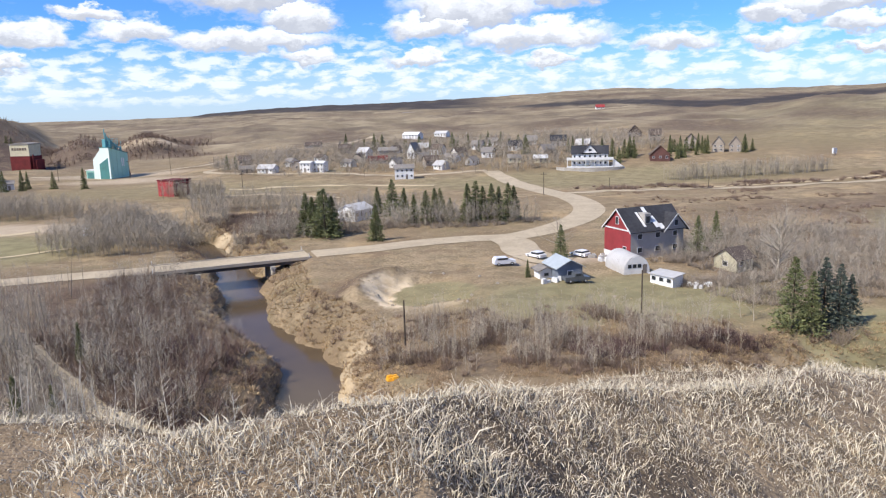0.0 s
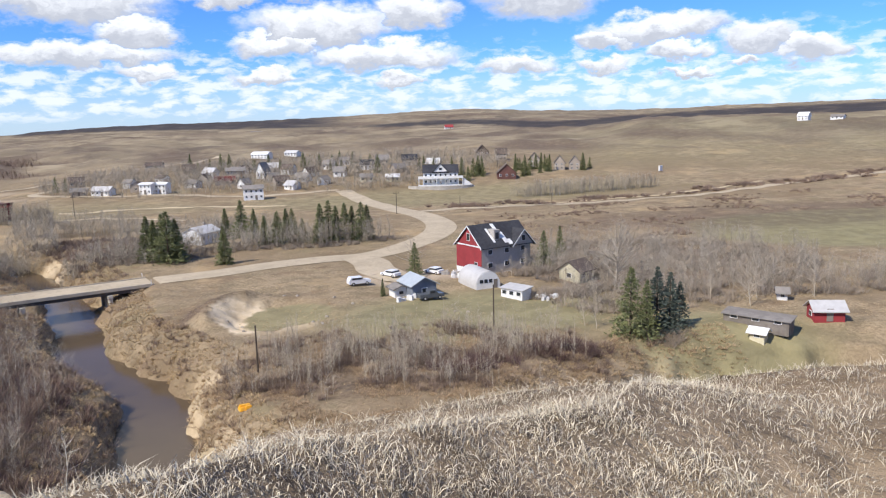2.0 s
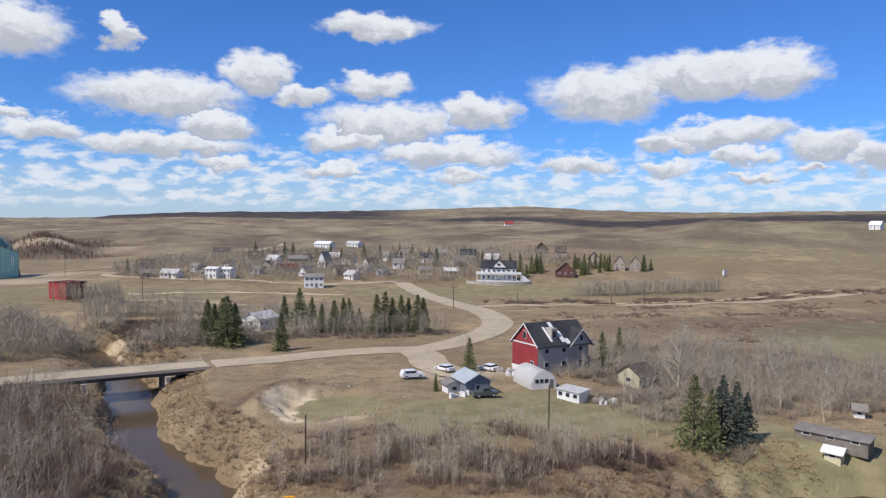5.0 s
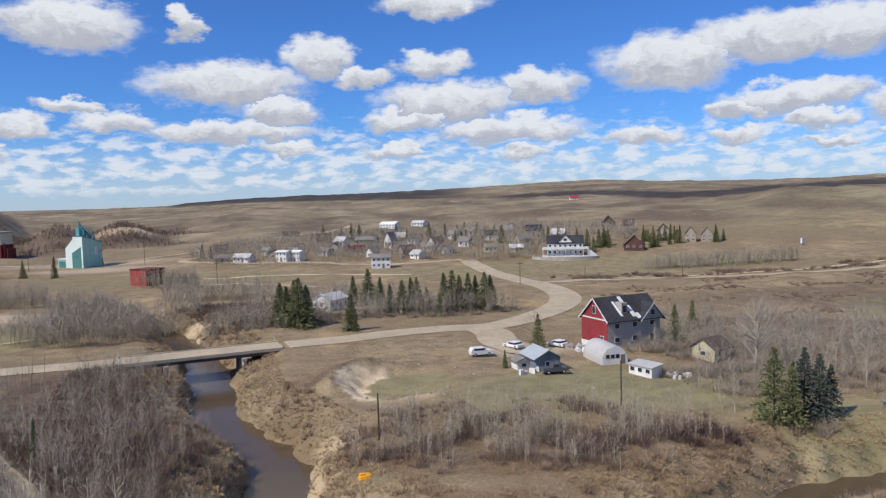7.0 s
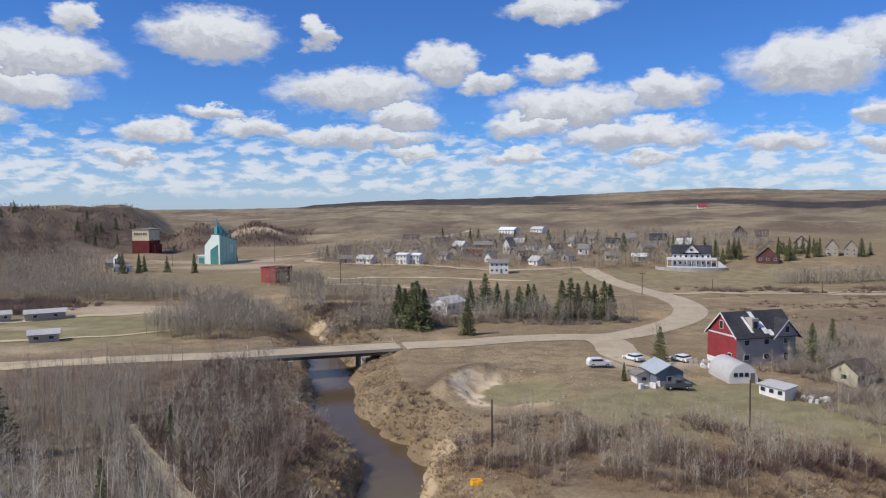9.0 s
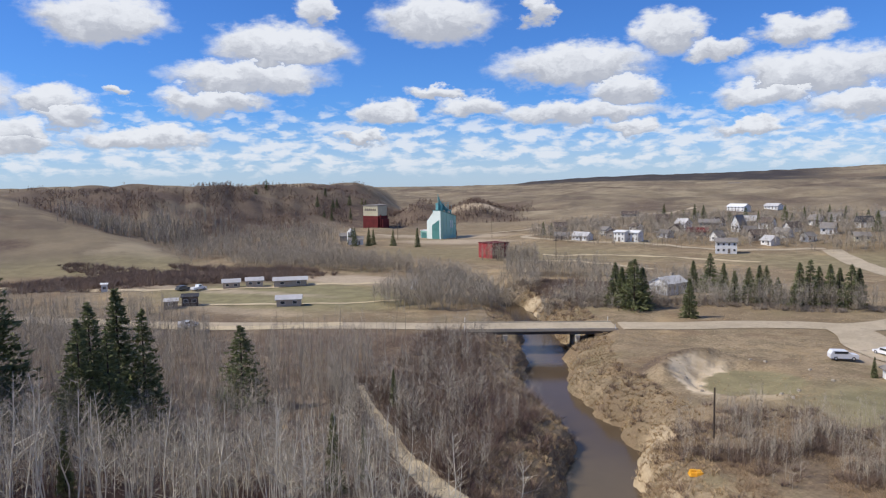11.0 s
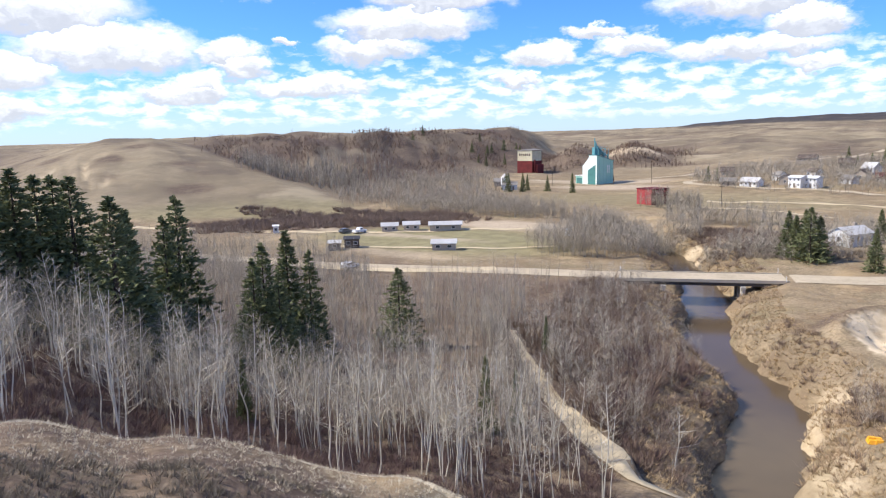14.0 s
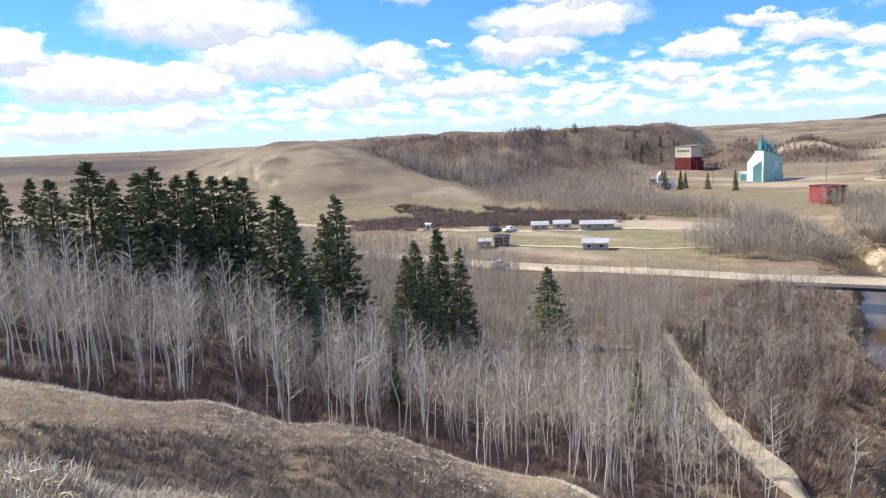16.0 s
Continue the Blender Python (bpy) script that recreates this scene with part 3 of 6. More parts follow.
def ground_shares(x, y, z):
    """Where hay meadow, dead scrub, bare clay and gravel lie, and where far hills turn hazy."""
    r, yaw = np.hypot(x, y), np.degrees(np.arctan2(-x, y))
    d = away(x, y, RIVER_FINE)
    foot = coulee_foot_at(yaw)
    meadow = np.maximum.reduce([near(x, y, 30, 118, 26, 17), near(x, y, 62, 98, 17, 12), near(x, y, 165, 183, 54, 36, 0.12), near(x, y, -135, 180, 45, 26), smooth(0.8, 0.65, pit_reach(x, y)) * 0.9,
                                near(x, y, 70, 320, 90, 30) * 0.6, near(x, y, -110, 320, 70, 30) * 0.4,
                                smooth(42, 45, yaw) * smooth(64, 58, yaw) * smooth(296, 306, r + 2 * (50 - yaw)) * smooth(362, 330, r) * 0.6, smooth(-18, -26, yaw) * smooth(380, 480, r) * smooth(900, 700, r) * 0.35])
    scrub = np.maximum.reduce([near(x, y, -75, 110, 42, 38) * 0.85, near(x, y, -85, 55, 62, 46) * (r > 44), smooth(36, 42, yaw) * smooth(70, 90, r) * smooth(215, 175, r) * 0.75, near(x, y, 17, 93, 26, 10) * 0.55, smooth(0.24, 0.14, np.abs(pit_reach(x, y) - 1.36)) * smooth(-9, -13, x) * smooth(124, 132, y) * 0.8, near(x, y, 75, 155, 30, 30) * 0.6, near(x, y, 150, 215, 80, 26) * 0.5,
                               np.clip(smooth(28, 31, yaw) * smooth(58, 53, yaw) * smooth(foot - 30, foot + 20, r) * smooth(foot + 330, foot + 240, r) * smooth(0, 1, (r - 290 - np.interp(yaw, [44, 48.7, 55, 60], [60, 115, 270, 300])) / 60 + 1) * (0.75 + 0.4 * ripple(x, y, 80, 20)), 0, 1), smooth(34, 38, yaw) * smooth(56, 52, yaw) * smooth(250, 262, r) * smooth(302, 292, r) * 0.9, smooth(31, 35, yaw) * smooth(47, 43, yaw) * smooth(340, 380, r) * smooth(480, 440, r) * 0.6, smooth(44, 48, yaw) * smooth(350, 380, r) * smooth(900, 600, r) * np.clip(1.6 * ripple(x, y, 60, 71) - 0.55, 0, 0.8), smooth(62, 70, yaw) * smooth(420, 520, r) * smooth(2600, 1500, r) * (0.55 + 0.4 * ripple(r * 0.4, yaw * 6, 120, 19)),
                               # last term puts the shade between hilltop grass blades into the ground colour
                               near(x, y, -22, 16, 13, 10) * 0.9 * (r > 11), smooth(17, 11, r) * 0.5])
    rise = np.degrees(np.arctan2(z - 32.5, r + 1e-6))
    low_edge = np.interp(yaw, [-45, -22, -19, -16, -13, -9, -5], [-0.9, -0.9, -0.5, -0.1, 0.1, 0.0, 0.0])
    high_edge = np.interp(yaw, [-45, -37, -31, -26, -22, -19, -16, -13, -9, -5], [0.9, 0.75, 0.6, 0.4, 0.15, 0.1, 0.3, 0.42, 0.3, 0.08])
    ridge_foot = np.interp(yaw, [0, 4, 12.6, 18], [0.1, 0.11, 0.16, 0.0])
    wooded = smooth(21, 18, yaw) * smooth(-5, 0, yaw) * smooth(ridge_foot - 0.08, ridge_foot + 0.03, rise) + smooth(-3, -7, yaw) * smooth(low_edge - 0.06, low_edge + 0.04, rise) * smooth(high_edge + 0.06, high_edge - 0.04, rise)
    gullies = np.clip(ripple(x, y, 75, 51) * 1.3 - 0.3, 0, 1) * smooth(430, 520, r) * smooth(1800, 1200, r) * 0.7
    bands = np.clip(ripple(r * 0.8, yaw * 16, 210, 91) * 1.2 + 0.05, 0, 1) * smooth(420, 600, r) * smooth(2600, 2000, r) * 0.7 * (yaw < 28)
    behind = smooth(17, 20, yaw) * smooth(31, 28, yaw) * smooth(540, 590, r) * smooth(800, 720, r) * 0.85
    scrub = np.clip(np.maximum.reduce([scrub, gullies, bands, behind]), 0, 1)
    coulee = smooth(28, 31, yaw) * smooth(56, 50, yaw) * smooth(foot + 20, foot + 90, r) * smooth(foot + 300, foot + 230, r) * np.clip(0.55 + 0.6 * ripple(x, y, 60, 57), 0, 1)
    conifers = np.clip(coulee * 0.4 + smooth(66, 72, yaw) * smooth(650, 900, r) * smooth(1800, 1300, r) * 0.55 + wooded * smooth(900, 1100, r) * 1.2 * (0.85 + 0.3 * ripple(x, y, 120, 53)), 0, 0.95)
    clay = np.maximum.reduce([1.6 * smooth(0.26, 0.18, np.abs(pit_reach(x, y) - 0.88)) * smooth(-6, -9, x) * smooth(141, 136, y), near(x, y, -13.4, 97, 3.2, 9) * 0.5, near(x, y, -10, 80, 3, 6) * 0.45, near(x, y, -52, 152, 4, 5) * 0.7, near(x, y, -62, 206, 8, 10) * 0.6,
                              near(x, y, 46, 90, 14, 4) * 0.2, near(x, y, -2, 117, 5, 2.0) * 0.4, near(x, y, -22 * 11, 640 * 0.92, 26, 20) * 0.8, np.clip(ripple(yaw * 9, r * 0.12, 9, 15) * 2 - 0.6, 0, 1) * smooth(60, 62, yaw) * smooth(67, 65, yaw) * smooth(360, 390, r) * smooth(520, 460, r) * 0.55])
    track = away(x, y, along([(-54, 93), (-47, 85), (-38, 74.5), (-29, 66), (-22, 60), (-12, 54)], 1.5))
    gravel = np.maximum.reduce([near(x, y, -132, 217, 23, 11, 0.15), near(x, y, 22, 152, 12, 6), near(x, y, -190, 415, 45, 14) * 0.9, near(x, y, -165, 378, 34, 14) * 0.9, near(x, y, -160, 180, 40, 3.5) * 0.8, near(x, y, -128, 152, 22, 4) * 0.5])
    # grows with distance, so the haze tone covers the far hills and bare flank
    hazy_hills = smooth(450, 650, r) + smooth(42, 46, yaw) * smooth(315, 350, r)
    return dict(hazy_hills=np.clip(hazy_hills, 0, 1), conifers=conifers, meadow=meadow, scrub=scrub, clay=clay, gravel=gravel)


def make_ground():
    angles = np.radians(np.concatenate([np.linspace(-60, 100, 470), np.linspace(100, 300, 60)[1:-1]]))
    radii = np.sort(np.concatenate([[0.0], np.geomspace(0.8, 4800, 590), np.linspace(118, 146, 40)]))
    r, a = np.meshgrid(radii, angles, indexing="ij")
    x, y = -r * np.sin(a), r * np.cos(a)
    z = ground_at(x, y)
    n, m = r.shape
    i, j = np.meshgrid(np.arange(n - 1), np.arange(m), indexing="ij")
    j2 = (j + 1) % m
    faces = np.stack([i * m + j, (i + 1) * m + j, (i + 1) * m + j2, i * m + j2], -1).reshape(-1, 4)[:, ::-1]
    data = big_mesh("ground", np.stack([x, y, z], -1).reshape(-1, 3), faces, GROUND)
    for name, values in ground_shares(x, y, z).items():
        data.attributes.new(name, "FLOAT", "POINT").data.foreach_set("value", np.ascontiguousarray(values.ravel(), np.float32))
    data.polygons.foreach_set("use_smooth", np.ones(len(faces), bool))
    tagged(new("ground", data), "rolling dry prairie ground with bare banks and brown grass", "ground", kind="structure")


def ribbon(line, wide, lift, z=None, lie=1.0):
    """A strip along a line, over the ground or at one height."""
    p = np.asarray(line)
    t = np.gradient(p, axis=0)
    t /= np.hypot(t[:, :1], t[:, 1:]) + 1e-9
    side = np.stack([-t[:, 1], t[:, 0]], 1)
    cols = np.linspace(-1, 1, 7)
    w = np.broadcast_to(np.asarray(wide, float), (len(p),))
    q = p[:, None] + side[:, None] * (cols[None, :, None] * w[:, None, None] / 2)
    zz = np.full(q.shape[:2], z) if z is not None else ground_at(q[..., 0], q[..., 1]) + lift
    n, m = zz.shape
    i, j = np.meshgrid(np.arange(n - 1), np.arange(m - 1), indexing="ij")
    faces = np.stack([i * m + j, i * m + j + 1, (i + 1) * m + j + 1, (i + 1) * m + j], -1).reshape(-1, 4)
    return np.dstack([q, zz]).reshape(-1, 3), faces[:, ::-1]


make_ground()
v, f = ribbon(RIVER_FINE, 12.4, 0, -5.5)
tagged(new("water", big_mesh("water", v, f, WATER)), "muddy brown river winding under a road bridge", "river", kind="structure")
ROAD_WIDE = np.interp(np.arange(len(ROAD_FINE)), [0, 0.62 * len(ROAD_FINE), 0.72 * len(ROAD_FINE), 0.8 * len(ROAD_FINE), len(ROAD_FINE)], [7.5, 8.5, 10, 9.5, 8])


def road_strip(name, line, wide, lift, material, label):
    line = along(line, 2.0) if len(line) < 40 else line
    wide = np.linspace(*wide, len(line)) if isinstance(wide, tuple) else wide
    v, f = ribbon(line, wide, lift)
    return tagged(new(name, big_mesh(name, v, f, material)), label, "road", kind="structure")


BRIDGE_A, BRIDGE_B = np.array((-63.5, 152.3)), np.array((-33.0, 165.0))
cut = np.argmin(np.hypot(*(ROAD_FINE - BRIDGE_A).T)), np.argmin(np.hypot(*(ROAD_FINE - BRIDGE_B).T))
road_strip("road", ROAD_FINE[: cut[0] + 1], 7.5, 0.10, GRAVEL, "pale gravel road leading to the bridge")
road_strip("road", ROAD_FINE[cut[1]:], ROAD_WIDE[cut[1]:], 0.10, GRAVEL, "pale gravel road curving away towards the village")
road_strip("road", [(14, 180), (16.5, 171), (17, 161), (20, 153), (26, 150)], 9.0, 0.16, GRAVEL, "gravel yard lane beside parked cars")
road_strip("road", [(41, 270), (60, 274), (90, 273), (119, 273.7), (163, 275), (200, 285), (250, 292), (330, 296)], 4.0, 0.14, GRAVEL, "pale gravel road across the valley")
road_strip("road", [(60, 281), (100, 279), (150, 283), (210, 300)], 2.2, 0.12, TRACK, "faint dirt track beside the road")
road_strip("track", [(-60, 101), (-54, 93), (-47, 85), (-38, 74.5), (-29, 66), (-22, 60.3), (-14, 56)], (0.8, 3.8), 0.10, TRACK, "sandy vehicle track down the wooded slope")
road_strip("road", [(20, 362), (-20, 352), (-60, 368), (-90, 372), (-130, 398), (-120, 420)], 4.5, 0.14, GRAVEL, "pale gravel street along the village edge")
road_strip("road", [(-95, 318), (-60, 322), (-25, 318), (-5, 312)], 3.0, 0.14, TRACK, "pale dirt track through the meadow")
road_strip("road", [(-105, 292), (-75, 296), (-50, 285), (-40, 276)], 3.0, 0.14, TRACK, "pale dirt track below the village")
road_strip("road", [(-260, 150), (-200, 168), (-165, 180), (-140, 200), (-120, 212)], 4.0, 0.12, TRACK, "campground gravel lane")
road_strip("road", [(-160, 128), (-128, 128), (-105, 136), (-92, 146)], 4.5, 0.12, TRACK, "campground gravel lane")
road_strip("road", [(-150, 152), (-120, 166), (-95, 182)], 2.5, 0.12, TRACK, "campground gravel lane")
road_strip("road", [(-240, 420), (-200, 424), (-150, 440), (-100, 520), (-60, 620)], 5.0, 0.2, GRAVEL, "gravel road past the grain elevators")


# ---- bridge ----
def make_bridge():
    mid, d = (BRIDGE_A + BRIDGE_B) / 2, BRIDGE_B - BRIDGE_A
    half, turn = float(np.hypot(*d)) / 2, math.degrees(math.atan2(d[1], d[0]))
    b = base("road_bridge", mid[0], mid[1], turn, "low concrete road bridge over a muddy river", "bridge", z=0.0)
    w = 4.3
    part("deck", Shape().box(-half - 0.6, -w, -0.30, half + 0.6, w, 0.14), DECK, b, "pale worn concrete deck")
    part("road_surface", Shape().box(-half - 0.6, -w + 0.5, 0.144, half + 0.6, w - 0.5, 0.20), GRAVEL, b, "dusty gravel road surface")
    for y in (-w + 0.15, w - 0.15):
        part("curb", Shape().box(-half - 0.6, y - 0.15, 0.14, half + 0.6, y + 0.15, 0.36), DECK, b)
    for y in (-3.6, -1.2, 1.2, 3.6):
        part("girder", Shape().box(-half, y - 0.22, -1.05, half, y + 0.22, -0.30), GIRDER, b, "dark steel girder")
    for x in (-half * 0.46, half * 0.50):
        pier = part("pier", Shape().box(x - 0.5, -w - 0.6, -1.6, x + 0.5, w + 0.6, -1.054), CONCRETE, b, "concrete pier cap")
        for y in (-4.25, 0, 4.25):
            part("column", Shape().rod((x, y, -8.2), (x, y, -1.1), 0.55, 0.52, 10), CONCRETE, pier)
    for s in (-1, 1):
        part("abutment", Shape().box(s * half - 0.5, -w, -3.2, s * half + 0.5, w, -0.30), CONCRETE, b)
        for y in (-w - 0.1, w + 0.1):
            part("marker_post", Shape().rod((s * half, y, 0.1), (s * half, y, 1.3), 0.07, 0.06), TRIM, b)


make_bridge()


# ---- houses ----
def window_on(parent, x, y, z, w, h, facing, trim=TRIM):
    """A framed window on a wall. facing: 'front' (-y) or 'end' (-x)."""
    if facing == "front":
        frame_shape = Shape().box(x - w / 2 - 0.1, y - 0.07, z - 0.1, x + w / 2 + 0.1, y + 0.05, z + h + 0.1)
        pane_shape = Shape().box(x - w / 2, y - 0.10, z, x + w / 2, y - 0.03, z + h)
    else:
        frame_shape = Shape().box(x - 0.07, y - w / 2 - 0.1, z - 0.1, x + 0.05, y + w / 2 + 0.1, z + h + 0.1)
        pane_shape = Shape().box(x - 0.10, y - w / 2, z, x - 0.03, y + w / 2, z + h)
    window = part("window", frame_shape, trim, parent)
    part("pane", pane_shape, GLASS, window)


def house(name, label, x, y, w, d, h, rise, turn, wall, roof, rows=1, cols=3, ends=1, category="house", group="", door=True, hip=0.0, chimney=False):
    """A gabled house: w along the ridge, d across, walls h high, the ridge rise above them; its front is -y, its end -x."""
    b = base(name, x, y, turn, label, category, group)
    body = Shape().prism([(-d / 2, -1.2), (d / 2, -1.2), (d / 2, h), (0, h + rise), (-d / 2, h)], -w / 2, w / 2)
    body.turned(Matrix.Rotation(radians(90), 4, "Z"))
    part("wall", body, wall, b)
    e, o, k = 0.45, 0.5, 0.18
    slope = rise / (d / 2)
    for s in (-1, 1):
        sheet = Shape().prism([(s * (d / 2 + o), h - o * slope + 0.02), (0, h + rise + 0.02), (0, h + rise + k), (s * (d / 2 + o), h - o * slope + k)][:: 1 if s < 0 else -1], -w / 2 - e, w / 2 + e)
        part("roof", sheet.turned(Matrix.Rotation(radians(90), 4, "Z")), roof, b)
    storey = h / max(rows, 1)
    for row in range(rows):
        for c in range(cols):
            if door and row == 0 and c == cols // 2:
                continue
            window_on(b, -w / 2 + w * (c + 0.5) / cols, -d / 2, row * storey + storey * 0.4, min(1.1, w / cols * 0.36), storey * 0.34, "front")
        for c in range(ends):
            window_on(b, -w / 2, -d / 2 + d * (c + 0.5) / ends, row * storey + storey * 0.36, min(1.0, d / ends * 0.32), storey * 0.34, "end")
    if door:
        xd = -w / 2 + w * (cols // 2 + 0.5) / cols
        part("door", Shape().box(xd - 0.5, -d / 2 - 0.06, 0.0, xd + 0.5, -d / 2 + 0.03, 2.05), TIMBER, b)
    if chimney:
        part("chimney", Shape().box(w * 0.2, 0.2, h + rise * 0.5, w * 0.2 + 0.7, 0.9, h + rise + 0.9), TANWALL, b)
    return b


def red_house():
    w, d, h, rise = 13.8, 9.2, 5.8, 4.2
    b = house("red_house", "large three-storey house with red gable end and dark roof", 42.8, 156.6, w, d, h, rise, 23, GREYWALL, SHINGLE, 2, 3, 0, door=False)
    # red front under the gable, with white trim
    red = Shape().prism([(-d / 2 + 0.02, -0.2), (d / 2 - 0.02, -0.2), (d / 2 - 0.02, h), (0, h + rise - 0.05), (-d / 2 + 0.02, h)], w / 2, w / 2 + 0.08)
    part("red_gable_end", red.turned(Matrix.Rotation(radians(90), 4, "Z")), RED, b, "red siding on the gable end")
    part("trim_band", Shape().box(-w / 2 - 0.16, -d / 2, h - 0.12, -w / 2 - 0.08, d / 2, h + 0.18), TRIM, b)
    for s in (-1, 1):
        rake = Shape().prism([(s * (d / 2 + 0.45), h - 0.5), (0, h + rise - 0.12), (0, h + rise + 0.2), (s * (d / 2 + 0.45), h - 0.15)][:: 1 if s < 0 else -1], w / 2 + 0.45, w / 2 + 0.55)
        part("rake_board", rake.turned(Matrix.Rotation(radians(90), 4, "Z")), TRIM, b)
    window_on(b, -w / 2 - 0.1, 0.0, h + 1.1, 0.9, 1.5, "end")
    window_on(b, -w / 2 - 0.1, -2.7, 0.8, 1.0, 1.5, "end")
    part("stucco_base", Shape().box(-w / 2 - 0.14, -d / 2, -0.6, -w / 2 - 0.085, d / 2, 0.7), WHITE, b, "pale plastered foundation")
    # cross gable with its own small roof
    cx, cw, cr = 4.4, 2.9, 2.9
    part("cross_gable", Shape().prism([(cx - cw, h - 0.3), (cx + cw, h - 0.3), (cx, h + cr)], -d / 2 - 0.5, -0.8), GREYWALL, b)
    for s in (-1, 1):
        part("cross_roof", Shape().prism([(cx + s * (cw + 0.5), h - 0.75), (cx, h + cr + 0.02), (cx, h + cr + 0.22), (cx + s * (cw + 0.5), h - 0.5)][:: 1 if s < 0 else -1], -d / 2 - 0.9, -0.6), SHINGLE, b)
        part("rake_board", Shape().prism([(cx + s * (cw + 0.5), h - 0.75), (cx, h + cr - 0.05), (cx, h + cr + 0.2), (cx + s * (cw + 0.5), h - 0.5)][:: 1 if s < 0 else -1], -d / 2 - 1.0, -d / 2 - 0.91), TRIM, b)
    window_on(b, cx, -d / 2 - 0.5, h + 0.5, 0.9, 1.2, "front")
    # unfinished dormer and loose sheets of pale roofing felt
    dormer = part("dormer", Shape().box(-2.6, -3.6, h + 0.7, -1.1, -0.5, h + 3.3), GREYWALL, b)
    part("dormer_window", Shape().box(-2.3, -3.66, h + 1.3, -1.4, -3.58, h + 2.7), GLASS, dormer)
    slope = rise / (d / 2)
    for x0, x1, y0, y1 in ((-3.2, -2.6, -4.2, -1.2), (-1.1, -0.2, -3.4, -0.3), (-0.3, 0.8, -4.5, -2.2), (0.7, 1.9, -4.9, -3.8)):
        sheet = Shape()
        z = lambda yy: h + rise + slope * yy + 0.26
        sheet.v = [(x0, y0, z(y0)), (x1, y0, z(y0)), (x1 - 0.3, y1, z(y1)), (x0 - 0.3, y1, z(y1)), (x0, y0, z(y0) + 0.05), (x1, y0, z(y0) + 0.05), (x1 - 0.3, y1, z(y1) + 0.05), (x0 - 0.3, y1, z(y1) + 0.05)]
        sheet.f = [(3, 2, 1, 0), (4, 5, 6, 7), (0, 1, 5, 4), (1, 2, 6, 5), (2, 3, 7, 6), (3, 0, 4, 7)]
        part("roofing_felt", sheet, WHITE, b, "loose pale roofing felt")


def quonset():
    b = base("quonset_hut", 35.2, 140.3, 11, "arched galvanised quonset hut with a white end wall", "hut")
    r, n, half = 2.6, 18, 4.3
    ring = [(r * math.cos(math.pi * i / n), 0.6 + r * 1.08 * math.sin(math.pi * i / n)) for i in range(n + 1)]
    outer = Shape().prism([(r + 0.05, -0.8)] + [(x * 1.03, z * 1.02) for x, z in ring] + [(-r - 0.05, -0.8)], -half, half)
    part("shell", outer, METALROOF, b, "corrugated metal shell")
    for k in range(12):
        y = -half + 0.35 + k * 0.69
        part("rib", Shape().prism([(x * 1.05, z * 1.035) for x, z in ring], y - 0.06, y + 0.06), METALROOF, b)
    part("end_wall", Shape().prism([(r - 0.03, -0.8)] + [(x * 0.99, z * 0.985) for x, z in ring] + [(-r + 0.03, -0.8)], -half - 0.08, -half - 0.01), WHITE, b, "white end wall")
    for x in (-1.5, -0.5, 0.5):
        part("window", Shape().box(x - 0.35, -half - 0.14, 1.2, x + 0.35, -half - 0.085, 1.9), GLASS, b)
    part("door", Shape().box(1.2, -half - 0.14, -0.1, 2.0, -half - 0.085, 1.8), TIMBER, b)


def shed(name, label, x, y, w, d, h, turn, wall, roof, lean=0.35, openings=2, group="", z=None):
    """A shed with a lean-to roof; its front is -y."""
    b = base(name, x, y, turn, label, "shed", group, z)
    part("wall", Shape().prism([(-d / 2, -0.9), (d / 2, -0.9), (d / 2, h + lean), (-d / 2, h)], -w / 2, w / 2).turned(Matrix.Rotation(radians(90), 4, "Z")), wall, b)
    k = lean / d
    part("roof", Shape().prism([(-d / 2 - 0.3, h - 0.3 * k + 0.02), (d / 2 + 0.3, h + lean + 0.3 * k + 0.02), (d / 2 + 0.3, h + lean + 0.3 * k + 0.14), (-d / 2 - 0.3, h - 0.3 * k + 0.14)], -w / 2 - 0.3, w / 2 + 0.3).turned(Matrix.Rotation(radians(90), 4, "Z")), roof, b)
    for i in range(openings):
        window_on(b, -w / 2 + w * (i + 0.5) / openings, -d / 2, 0.9, min(1.0, w / openings * 0.5), h * 0.35, "front")
    return b


red_house()
quonset()
shed("white_shed", "small white flat-roofed shed with windows", 39.4, 128.4, 5.0, 2.8, 1.9, -55, WHITE, METALROOF, 0.3, 3)
house("blue_grey_workshop", "blue-grey workshop with a pale metal roof", 22.0, 136.2, 6.2, 5.0, 2.5, 1.3, 105, BLUEGREY, PALEBLUE, 1, 2, 1, "shed")
house("white_lean_to", "low white outbuilding with a pale roof", 18.2, 136.6, 3.0, 2.6, 1.7, 0.5, 105, WHITE, GREYROOF, 1, 2, 1, "shed")
house("cream_cottage", "small cream cottage half hidden by trees", 55.6, 139.0, 5.2, 5.0, 2.3, 1.7, 34, CREAM, BROWNROOF, 1, 2, 1)
shed("long_shed", "long dark low shed with a pale roof beside a lawn", 70.4, 99.8, 10.0, 2.7, 1.35, -52, TIMBER, GREYROOF, 0.35, 3)
house("garden_shed", "small cream lean-to with a pale gable roof", 68.6, 96.9, 2.2, 1.8, 1.2, 0.5, -52, CREAM, WHITE, 1, 1, 1, "shed", door=False)
house("red_shed", "small red wooden shed with a pale roof", 82.2, 99.4, 4.6, 3.4, 1.8, 1.1, -18, RED, METALROOF, 1, 1, 1, "shed")
house("white_outhouse", "small white shed among bare trees", 83.5, 112.0, 1.6, 1.5, 1.5, 0.6, -30, WHITE, GREYROOF, 1, 1, 1, "shed", door=False)
